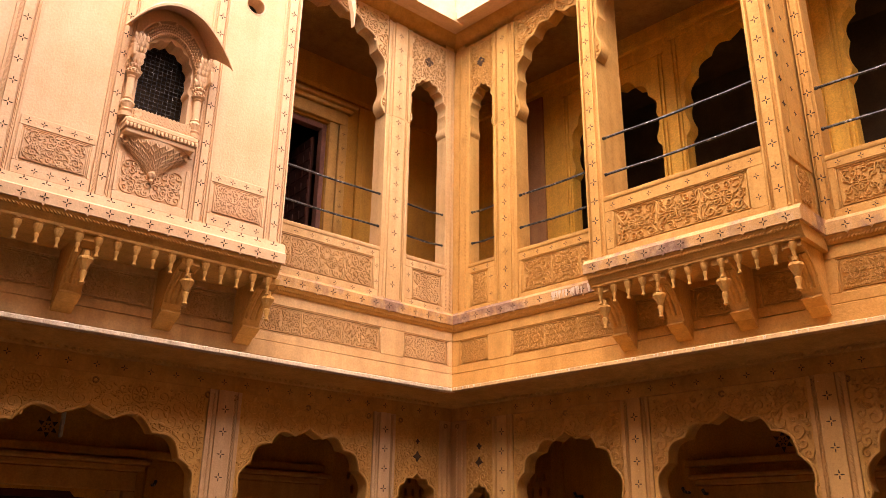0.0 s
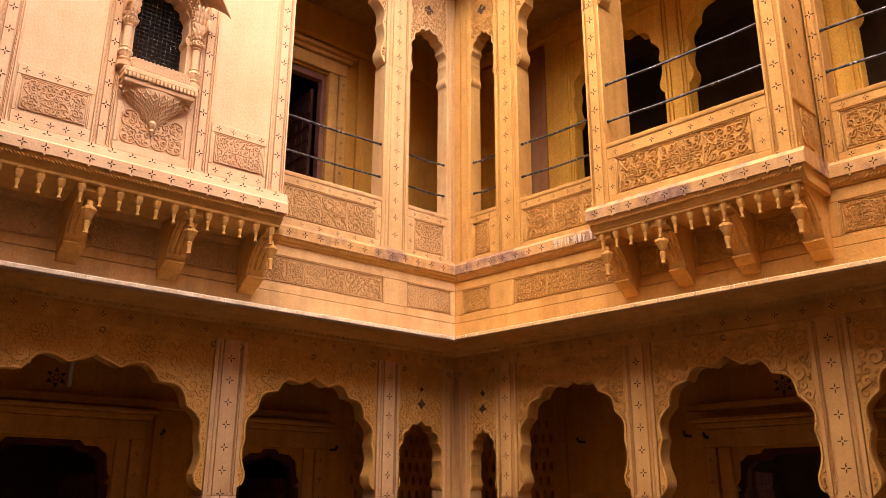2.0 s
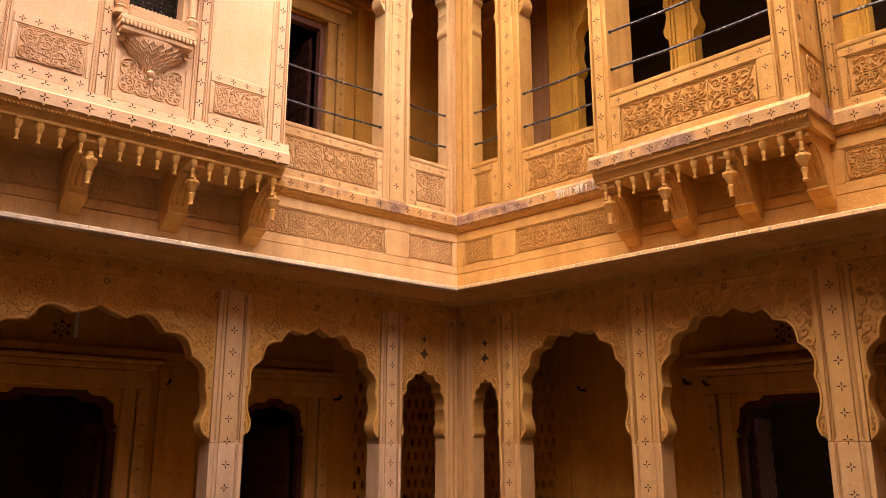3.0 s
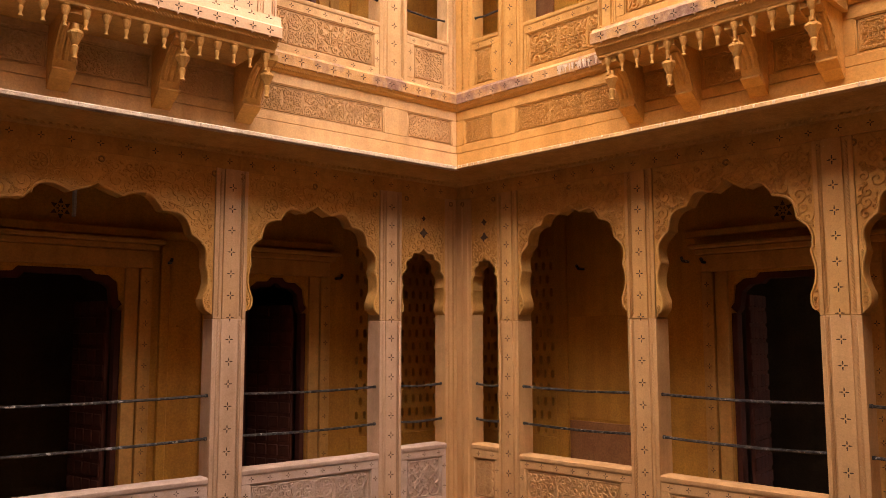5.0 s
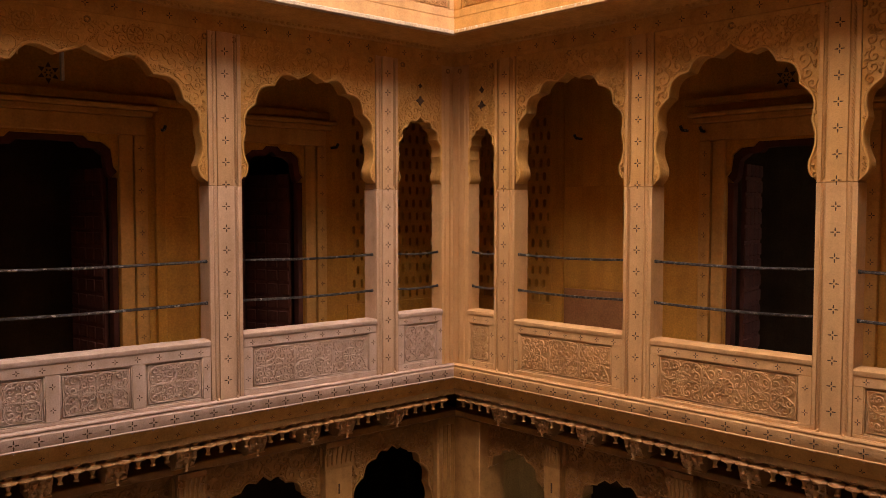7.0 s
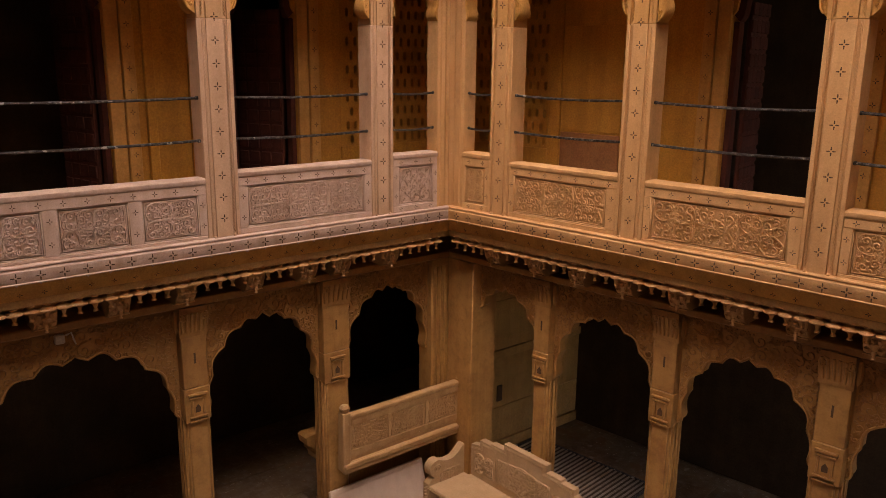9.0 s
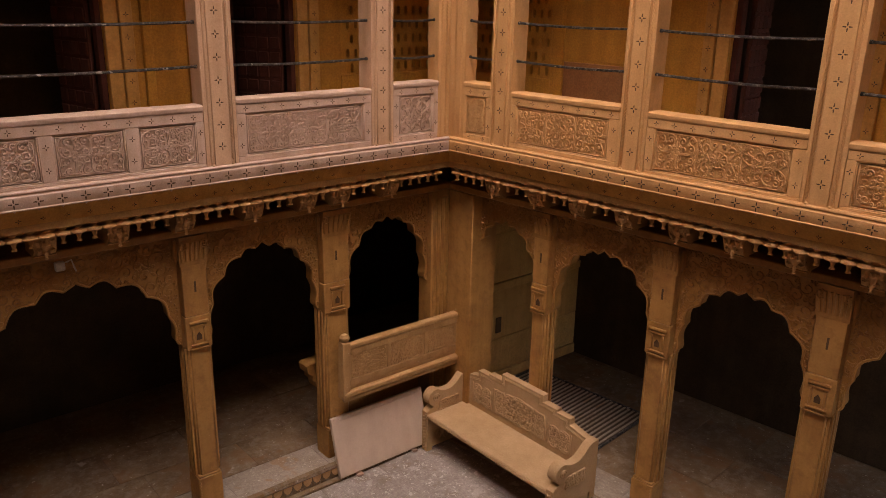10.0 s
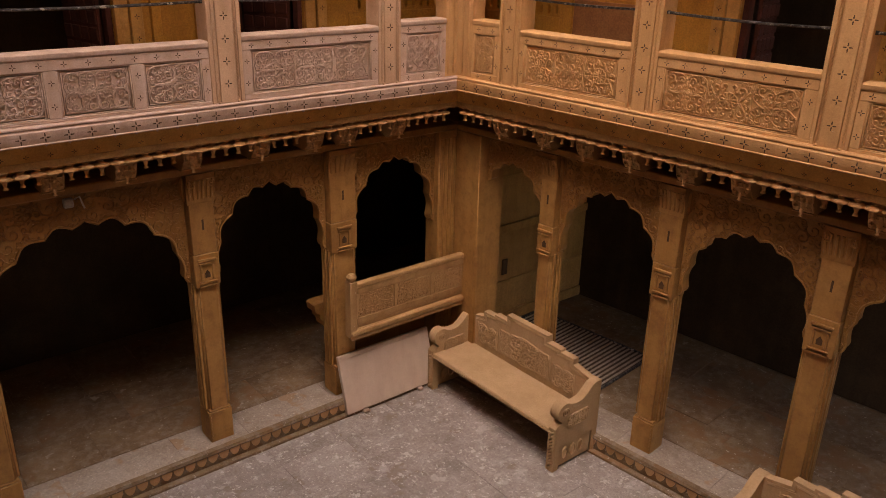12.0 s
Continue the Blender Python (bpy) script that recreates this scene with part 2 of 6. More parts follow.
def mesh_of(name, solid, wing, base, material, smooth=40):
    me = bpy.data.meshes.new(name)
    s = wing.sign
    me.from_pydata([(s * (p[0] - base[0]), p[1] - base[1], p[2] - base[2]) for p in solid.v], [], solid.f)
    bm = bmesh.new()
    bm.from_mesh(me)
    bmesh.ops.recalc_face_normals(bm, faces=bm.faces)
    bm.to_mesh(me)
    bm.free()
    me.materials.append(material)
    if smooth:
        me.polygons.foreach_set("use_smooth", [True] * len(me.polygons))
        me.set_sharp_from_angle(angle=radians(smooth))
    return me


def part(name, solid, material, parent, label="", smooth=40, kind=""):
    wing, base = BASES[parent.name]
    ob = new(name, mesh_of(name, solid, wing, base, material, smooth))
    ob.parent = parent
    BASES[ob.name] = (wing, base)
    return tagged(ob, label, kind=kind)


SHARED = {}


def piece(name, key, make, material, parent, at, label=""):
    """A child that shares its mesh with all pieces of the same key; make() gives it round (0, 0, 0)."""
    wing, base = BASES[parent.name]
    key = (key, wing.sign)
    if key not in SHARED:
        SHARED[key] = mesh_of(name, make(), wing, (0, 0, 0), material)
    ob = new(name, SHARED[key])
    ob.parent = parent
    ob.location = (wing.sign * (at[0] - base[0]), at[1] - base[1], at[2] - base[2])
    return tagged(ob, label)


def structure(name, solid, wing, material, label, category, smooth=40):
    ob = new(name, mesh_of(name, solid, wing, (0, 0, 0), material, smooth))
    ob.matrix_world = wing.m.copy()
    BASES[ob.name] = (wing, (0, 0, 0))
    return tagged(ob, label, category, kind="structure")


# ---- carved ornament ----
def spiral(cu, cz, r, turn, hand, steps=13, turns=1.45):
    pts = []
    for i in range(steps):
        t = i / (steps - 1)
        rr = r * (1 - 0.86 * t ** 0.8)
        a = turn + hand * t * turns * 2 * math.pi
        pts.append((cu + rr * math.cos(a), cz + rr * math.sin(a)))
    return pts


def inside(poly, x, z):
    c = False
    n = len(poly)
    for i in range(n):
        (x0, z0), (x1, z1) = poly[i], poly[i - 1]
        if (z0 > z) != (z1 > z) and x < (x1 - x0) * (z - z0) / (z1 - z0) + x0:
            c = not c
    return c


def clear(poly, x, z):
    d = 9.0
    n = len(poly)
    for i in range(n):
        (x0, z0), (x1, z1) = poly[i], poly[i - 1]
        k = max(0, min(1, ((x - x0) * (x1 - x0) + (z - z0) * (z1 - z0)) / ((x1 - x0) ** 2 + (z1 - z0) ** 2 + 1e-9)))
        d = min(d, math.hypot(x - x0 - k * (x1 - x0), z - z0 - k * (z1 - z0)))
    return d


def packed(poly, radii, rng, tries=500, tight=0.66):
    us, zs = [p[0] for p in poly], [p[1] for p in poly]
    got = []
    for r in radii:
        for _ in range(tries):
            x, z = rng.uniform(min(us), max(us)), rng.uniform(min(zs), max(zs))
            if all((x - a) ** 2 + (z - b) ** 2 > (r + q) ** 2 * tight for a, b, q in got) and inside(poly, x, z) and clear(poly, x, z) > r * 0.92:
                got.append((x, z, r))
    return got


def leaf(s, u, z, a, size, v, h):
    c, d = math.cos(a), math.sin(a)
    s.ribbon([(u, z), (u + c * size * 0.5, z + d * size * 0.5), (u + c * size, z + d * size)], size * 0.32, h, v)


def vine_cell(w, h, seed, v, kind="scroll", rib=0.0054, lift=0.0130):
    """A carved cell of interlaced rings, stems and curls, mirrored about both its axes, centred on (0, v, 0)."""
    rng = random.Random(seed)
    s = Solid()
    m = min(w, h)
    nx, nz = max(1, round(w / m)), max(1, round(h / m))
    if kind == "lattice":
        nx, nz = nx * 3, nz * 3
    elif kind == "scroll":
        nx, nz = nx * 2, nz * 2
    cw, ch = w / nx, h / nz

    def loop(cx, cz, rx, rz, lobes=0, depth=0.0, n=26, wd=1.0):
        pts = []
        for k in range(n + 1):
            a = 2 * math.pi * k / n
            q = 1 + depth * math.cos(lobes * a)
            pts.append((max(-w / 2, min(w / 2, cx + rx * q * math.cos(a))), max(-h / 2, min(h / 2, cz + rz * q * math.sin(a)))))
        s.ribbon(pts, rib * wd, lift * rng.uniform(0.85, 1.15), v)
    centres = [((i + 0.5) * cw - w / 2, (j + 0.5) * ch - h / 2) for i in range(nx) for j in range(nz)]
    lob = rng.choice((0, 4))
    if kind == "rosette":
        for cx, cz in centres:
            for n, r0, r1, wd in ((8, 0.03, 0.105, 0.030), (12, 0.095, 0.185, 0.026)):
                for k in range(n):
                    a = 2 * math.pi * (k + 0.5) / n
                    s.ribbon([(cx + math.cos(a) * cw * t, cz + math.sin(a) * ch * t) for t in (r0, (r0 + r1) / 2, r1)], cw * wd, lift * 1.15, v)
            loop(cx, cz, cw * 0.205, ch * 0.205, 12, 0.05, 36)
            quad = [(0.225 * cw * math.cos(k * math.pi / 12), 0.225 * ch * math.sin(k * math.pi / 12)) for k in range(7)]
            quad += [(0, ch * 0.5), (cw * 0.5, ch * 0.5), (cw * 0.5, 0)]
            curls = packed(quad, [cw * q for q in (0.135, 0.1, 0.075, 0.055, 0.04)], rng, 260, 0.74)
            for x, z, r in curls:
                t0, hand = rng.uniform(0, 6.3), rng.choice((-1, 1))
                pts = spiral(x, z, r * 1.02, t0, hand, 13 if r > cw * 0.05 else 8, 1.3)
                for sx in (1, -1):
                    for sz in (1, -1):
                        s.ribbon([(cx + sx * p[0], cz + sz * p[1]) for p in pts], rib, lift * (0.85 + 0.3 * ((x * 91) % 1)), v)
                        if r > cw * 0.05:
                            leaf(s, cx + sx * x, cz + sz * z, math.atan2(sz * math.sin(t0), sx * math.cos(t0)), r * 0.55, v, lift * 1.1)
            for sx in (1, -1):
                for q in range(2):
                    arc = [(cx + sx * cw * (0.22 + 0.27 * t), cz + (1 - 2 * q) * ch * (0.03 + 0.42 * t * t)) for t in (0, 0.25, 0.5, 0.75, 1)]
                    s.ribbon(arc, rib, lift, v)
        return s
    for cx, cz in centres:
        loop(cx, cz, cw * 0.5, ch * 0.5, lob, 0.08)
    for i in range(1, nx):
        for j in range(1, nz):
            if kind != "scroll":
                loop(i * cw - w / 2, j * ch - h / 2, cw * 0.52, ch * 0.52, 4 if not lob else 0, 0.12)
            for k in range(4):
                a = math.pi / 2 * k
                leaf(s, i * cw - w / 2 + 0.006 * math.cos(a), j * ch - h / 2 + 0.006 * math.sin(a), a, cw * (0.22 if kind == "scroll" else 0.13), v, lift * 1.1)
    if kind == "scroll":
        quad = [(0.0, 0.0), (w / 2, 0.0), (w / 2, h / 2), (0.0, h / 2)]
        for x, z, r in packed(quad, [m * q for q in (0.125, 0.1, 0.075, 0.055, 0.04)], rng, 300, 0.76):
            t0, hand = rng.uniform(0, 6.3), rng.choice((-1, 1))
            pts = spiral(x, z, r * 1.03, t0, hand, 12 if r > m * 0.05 else 8, 1.3)
            for sx in (1, -1):
                for sz in (1, -1):
                    s.ribbon([(sx * p[0], sz * p[1]) for p in pts], rib * 1.08, lift * (0.85 + 0.3 * ((x * 97) % 1)), v)
                    if r > m * 0.05:
                        leaf(s, sx * x, sz * z, math.atan2(sz * math.sin(t0), sx * math.cos(t0)), r * 0.5, v, lift * 1.1)
    else:
        for cx, cz in centres:
            for q in range(2):
                s.ribbon(spiral(cx + (q - 0.5) * cw * 0.4, cz + (0.5 - q) * ch * 0.4, cw * 0.22, rng.uniform(0, 6.3), 1, 10, 1.2), rib, lift * rng.uniform(0.8, 1.2), v)
    return s


# Dark raised pieces in place of carved slots; colour gives the slots' shade.
def cross_mark(size=0.05):
    s = Solid()
    for k in range(4):
        a = k * math.pi / 2
        c, d = math.cos(a), math.sin(a)
        loc = [(0.10, 0), (0.2, 0.085), (0.54, 0.045), (0.54, -0.045), (0.2, -0.085)]
        s.prism([((c * x - d * z) * size, (d * x + c * z) * size) for x, z in loc], -0.004, 0.0018)
    return s


def crosses(parent, pts, size=0.05):
    for p in pts:
        piece("cross_inlay", ("cross", round(size, 3)), lambda: cross_mark(size), HOLLOW_SHADE, parent, p)


def span(a, b, step):
    n = max(1, round((b - a) / step))
    return [a + (i + 0.5) * (b - a) / n for i in range(n)]


def rope(s, u, v, z0, z1, w=0.022, pitch=0.036, lean=1, along="z"):
    """Slanting beads of a cable moulding, upwards at u, or along u at height z0."""
    for t in span(z0, z1, pitch):
        d = pitch * 0.34
        pts = [(-w / 2, -d - lean * 0.012), (w / 2, -d + lean * 0.012), (w / 2, d + lean * 0.012), (-w / 2, d - lean * 0.012)]
        if along == "z":
            q = [(u + a, t + b) for a, b in pts]
        else:
            q = [(t + b, u + a) for a, b in pts]
        c = (sum(a for a, _ in q) / 4, sum(b for _, b in q) / 4)
        vs = [(a, v, b) for a, b in q] + [(c[0] + (a - c[0]) * 0.45, v + w * 0.5, c[1] + (b - c[1]) * 0.45) for a, b in q]
        s.put(vs, [(0, 1, 2, 3), (4, 5, 6, 7), (0, 1, 5, 4), (1, 2, 6, 5), (2, 3, 7, 6), (3, 0, 4, 7)])


CUSPS = ((1.0, 0.0), (0.915, 0.13), (0.935, 0.415), (0.80, 0.658), (0.54, 0.835), (0.205, 0.917), (0.0, 1.0))


GROUND_CUSPS = ((1.0, 0.0), (0.93, 0.09), (0.875, 0.385), (0.665, 0.68), (0.38, 0.86), (0.12, 0.925), (0.0, 1.0))


def arch_line(u0, u1, zs, za, cusps=CUSPS):
    """The cusped line of an arch from its left spring over the point to the right one."""
    c, a, h = (u0 + u1) / 2, (u1 - u0) / 2, za - zs
    half = []
    for i in range(len(cusps) - 1):
        (x0, y0), (x1, y1) = cusps[i], cusps[i + 1]
        x0, x1, y0, y1 = x0 * a, x1 * a, y0 * h, y1 * h
        dx, dy = x1 - x0, y1 - y0
        last = i == len(cusps) - 2
        for k in range(8):
            t = k / 8
            if last:
                half.append((x0 * (1 - t), y0 + dy * (0.58 * math.sin(math.pi * t / 2) + 0.42 * t ** 4)))
                continue
            b = math.sin(math.pi * t) * (-0.15, 0.12, 0.21, 0.25, 0.28)[i]
            half.append((min(a * 0.985, x0 + dx * t + dy * b) if i or k else a, y0 + dy * t - dx * b))
    left = [(c - x, zs + y) for x, y in half]
    return left + [(c, za)] + [(c + x, zs + y) for x, y in reversed(half)]


def arch_panel(wing, u0, u1, zs, za, ztop, v, label, group, depth=0.15, material=None, carve=True, seed=1, radii=(0.038, 0.028, 0.021, 0.015, 0.0105), medal=True, lift=0.0115, cusps=CUSPS):
    material = material or SAND
    t = thing("cusped_arch", wing, ((u0 + u1) / 2, v - depth / 2, zs), label, "arch", group)
    line = arch_line(u0, u1, zs, za, cusps)
    part("spandrel", Solid().prism(line + [(u1, ztop), (u0, ztop)], v - depth, v), material, t, smooth=30)
    part("arch_rim", Solid().ribbon(line[2:-2], 0.011, 0.012, v - 0.001), material, t)
    if carve:
        rng = random.Random(seed)
        s = Solid()
        top = ztop - 0.03
        mid = len(line) // 2
        for half in (line[:mid + 1], line[mid:]):
            if half[0][1] < half[-1][1]:
                poly = half + [((u0 + u1) / 2, top), (u0 + 0.015, top)]
            else:
                poly = half + [(u1 - 0.015, top), ((u0 + u1) / 2, top)]
            seen = 0
            for x, z, r in packed(poly, ([0.062] if medal and u1 - u0 > 0.8 else []) + list(radii), rng, 1100):
                if r > 0.06:
                    seen += 1
                    if seen > 1:
                        r = 0.058
                if r > 0.06:
                    for k in range(8):
                        a = k * math.pi / 4
                        s.ribbon([(x + math.cos(a) * r * q, z + math.sin(a) * r * q) for q in (0.2, 0.5, 0.75)], r * 0.17, 0.01, v)
                    s.ribbon([(x + math.cos(k * math.pi / 9) * r * 0.92, z + math.sin(k * math.pi / 9) * r * 0.92) for k in range(19)], 0.007, 0.011, v)
                else:
                    t0 = rng.uniform(0, 6.3)
                    s.ribbon(spiral(x, z, r * 1.05, t0, rng.choice((-1, 1)), 11 if r > 0.02 else 7, 1.25), 0.0048, lift * rng.uniform(0.8, 1.3), v)
                    if r > 0.014:
                        leaf(s, x + r * math.cos(t0), z + r * math.sin(t0), t0 + rng.uniform(0.6, 1.6), r * 0.8, v, 0.008)
        part("carved_scrollwork", s, material, t, "raised floral scrolls in the spandrels", kind="stuff")
    return t


def carved_panel(parent, wing, u0, u1, z0, z1, v, cells, seed, kind="scroll", material=None, recess=0.026):
    """Recessed field with stepped edge and carved cells, inside a frame whose face is at v."""
    s = Solid()
    s.box(u0 + 0.016, u1 - 0.016, v - recess, v - recess + 0.011, z0 + 0.016, z1 - 0.016, 0.003)
    w = 0.009
    s.box(u0, u1, v - recess, v - 0.006, z1 - w, z1, 0.003).box(u0, u1, v - recess, v - 0.006, z0, z0 + w, 0.003)
    s.box(u0, u0 + w, v - recess, v - 0.006, z0 + w, z1 - w, 0.003).box(u1 - w, u1, v - recess, v - 0.006, z0 + w, z1 - w, 0.003)
    for q in (0, 1):
        s.box(u0 + 0.018, u1 - 0.018, v - recess + 0.009, v - recess + 0.019, (z0 + 0.018, z1 - 0.023)[q], (z0 + 0.023, z1 - 0.018)[q], 0.002)
        s.box((u0 + 0.018, u1 - 0.023)[q], (u0 + 0.023, u1 - 0.018)[q], v - recess + 0.009, v - recess + 0.0185, z0 + 0.0235, z1 - 0.0235, 0.002)
    moulding = part("panel_moulding", s, material or SAND, parent)
    parent = moulding if parent.parent is None else parent
    a, b = u0 + 0.026, u1 - 0.026
    w, h = (b - a) / cells, (z1 - z0) - 0.048
    for i in range(cells):
        kd = kind if not isinstance(kind, (list, tuple)) else kind[i % len(kind)]
        key = ("cell", round(w, 2), round(h, 2), seed + i, kd)
        c = a + (i + 0.5) * w
        piece("carved_relief", key, lambda: vine_cell(w - 0.008, h, seed + i, 0.0, kd), material or SAND, parent, (c, v - recess + 0.010, (z0 + z1) / 2))
        if i:
            part("panel_divider", Solid().box(a + i * w - 0.006, a + i * w + 0.006, v - recess, v - recess + 0.019, z0 + 0.022, z1 - 0.022, 0.003), material or SAND, parent)


def parapet(wing, u0, u1, z0, z1, v, panels, label, group, material=None, thick=0.15, seed=1, pale_cap=None, skip_cross=False):
    """Low wall between pillars: slab, raised frame round recessed carved panels, rounded coping."""
    material = material or SAND
    t = thing("stone_parapet", wing, ((u0 + u1) / 2, v - thick / 2, z0), label, "parapet", group)
    part("slab", Solid().box(u0, u1, v - thick, v - 0.026, z0, z1 - 0.02, 0.002), material, t)
    pz0, pz1 = panels[0][2], panels[0][3]
    edges = [u0] + [e for p in panels for e in p[:2]] + [u1]
    s = Solid()
    s.box(u0, u1, v - 0.026, v, z0, pz0, 0.004)
    s.box(u0, u1, v - 0.026, v, pz1, z1 - 0.045, 0.004)
    for i in range(0, len(edges), 2):
        if edges[i + 1] - edges[i] > 0.004:
            s.box(edges[i], edges[i + 1], v - 0.026, v, pz0, pz1, 0.003)
    fr = part("frame", s, material, t)
    cap = [(v - thick - 0.01, z1 - 0.045), (v + 0.003, z1 - 0.045), (v + 0.009, z1 - 0.036), (v + 0.007, z1 - 0.010), (v - 0.01, z1),
           (v - thick + 0.01, z1), (v - thick - 0.01, z1 - 0.012)]
    part("coping", Solid().worn(cap, u0, u1, seed, 0.0018), pale_cap or material, t)
    for i, p in enumerate(panels):
        carved_panel(t, wing, p[0], p[1], pz0, pz1, v, p[4], seed + 7 * i, p[5] if len(p) > 5 else "scroll", material)
    if not skip_cross:
        mid_top, mid_bot = (pz1 + z1 - 0.045) / 2, (z0 + pz0) / 2
        pts = [(u, v, mid_top) for u in span(u0, u1, 0.15)]
        if pz0 - z0 > 0.05:
            pts += [(u, v, mid_bot) for u in span(u0, u1, 0.17)]
        for i in range(0, len(edges), 2):
            if edges[i + 1] - edges[i] > 0.045:
                pts += [((edges[i] + edges[i + 1]) / 2, v, z) for z in span(pz0, pz1, 0.16)]
        crosses(fr, pts, 0.038)
    return t


def pillar(wing, u0, u1, z0, z1, v, zs, label, group, material=None, depth=0.2, step=0.165, cross=0.055, lower=None):
    """Square pier with cable mouldings on its face, a dark cross row and a joint at the springing."""
    material = material or SAND
    t = thing("stone_pillar", wing, ((u0 + u1) / 2, v - depth / 2, z0), label, "pillar", group)
    w = u1 - u0
    s = Solid().box(u0 + 0.008, u1 - 0.008, v - depth, v - 0.012, z0, zs - 0.0015, 0.003)
    part("lower_shaft", s, lower or material, t)
    part("upper_shaft", Solid().box(u0 + 0.012, u1 - 0.012, v - depth, v - 0.014, zs, z1, 0.003), material, t)
    strips = []
    for a, b, mt in ((z0, zs - 0.0015, lower or material), (zs, z1, material)):
        f = Solid()
        f.box(u0 + w * 0.26, u1 - w * 0.26, v - 0.016, v + 0.004, a, b, 0.003)
        f.box(u0, u0 + w * 0.12, v - 0.016, v - 0.002, a, b, 0.004)
        f.box(u1 - w * 0.12, u1, v - 0.016, v - 0.002, a, b, 0.004)
        strips.append(part("carved_face", f, mt, t))
    r = Solid()
    for q, lean_to in ((u0 + w * 0.17, 1), (u1 - w * 0.17, -1)):
        rope(r, q, v - 0.0125, z0 + 0.03, zs - 0.02, min(w * 0.085, 0.018), 0.027, lean_to)
    part("cable_moulding", r, lower or material, t, kind="stuff")
    r = Solid()
    for q, lean_to in ((u0 + w * 0.17, 1), (u1 - w * 0.17, -1)):
        rope(r, q, v - 0.0125, zs + 0.02, z1 - 0.02, min(w * 0.085, 0.018), 0.027, lean_to)
    part("cable_moulding", r, material, t, kind="stuff")
    for z in span(z0 + 0.06, z1 - 0.06, step):
        crosses(strips[0 if z < zs else 1], [((u0 + u1) / 2, v + 0.004, z)], cross)
    b = Solid()
    b.lathe(u0 + w * 0.2, v + 0.004, [(0.011, z0 - 0.003), (0.013, z0 + 0.006), (0.008, z0 + 0.014)], 8)
    b.lathe(u1 - w * 0.2, v + 0.004, [(0.011, z0 - 0.003), (0.013, z0 + 0.006), (0.008, z0 + 0.014)], 8)
    part("foot_beading", b, lower or material, t)
    return t


def turned(rows, n=16, petals=8, depth=0.05):
    """A turned drop round (0, 0, 0); rows of (radius, height, fluted) from the top down."""
    s = Solid()
    vs, fs = [], []
    for r, z, fl in rows:
        for k in range(n):
            a = 2 * math.pi * k / n
            q = r * (1 + (depth * math.cos(petals * a) if fl else 0))
            vs.append((q * math.cos(a), q * math.sin(a), z))
    for j in range(len(rows) - 1):
        fs += [(j * n + k, j * n + (k + 1) % n, (j + 1) * n + (k + 1) % n, (j + 1) * n + k) for k in range(n)]
    fs += [tuple(range(n)), tuple(range((len(rows) - 1) * n, len(rows) * n))]
    return s.put(vs, fs)


def bell_drop(h):
    """Fluted tapering bell, thin neck with a bead, and a flared foot."""
    k = h / 0.14
    return turned([(a * k * 0.84, b * k, f) for a, b, f in ((0.036, 0.004, 0), (0.038, -0.004, 0), (0.032, -0.012, 0), (0.034, -0.022, 1), (0.029, -0.042, 1), (0.022, -0.060, 1), (0.014, -0.072, 0),
                                                     (0.018, -0.078, 0), (0.0165, -0.092, 0), (0.010, -0.112, 0), (0.010, -0.122, 0), (0.018, -0.133, 0), (0.017, -0.139, 0), (0.004, -0.141, 0))])


def capped_drop(h):
    """Neck under a broad scalloped cap, with a thin stem and a flared foot."""
    k = h / 0.115
    return turned([(a * k, b * k, f) for a, b, f in ((0.046, 0.004, 0), (0.026, -0.008, 0), (0.019, -0.020, 0), (0.030, -0.028, 0), (0.053, -0.034, 1), (0.0575, -0.043, 1), (0.050, -0.051, 1), (0.022, -0.057, 0),
                                                     (0.015, -0.076, 0), (0.011, -0.094, 0), (0.019, -0.108, 0), (0.017, -0.114, 0), (0.004, -0.116, 0))])


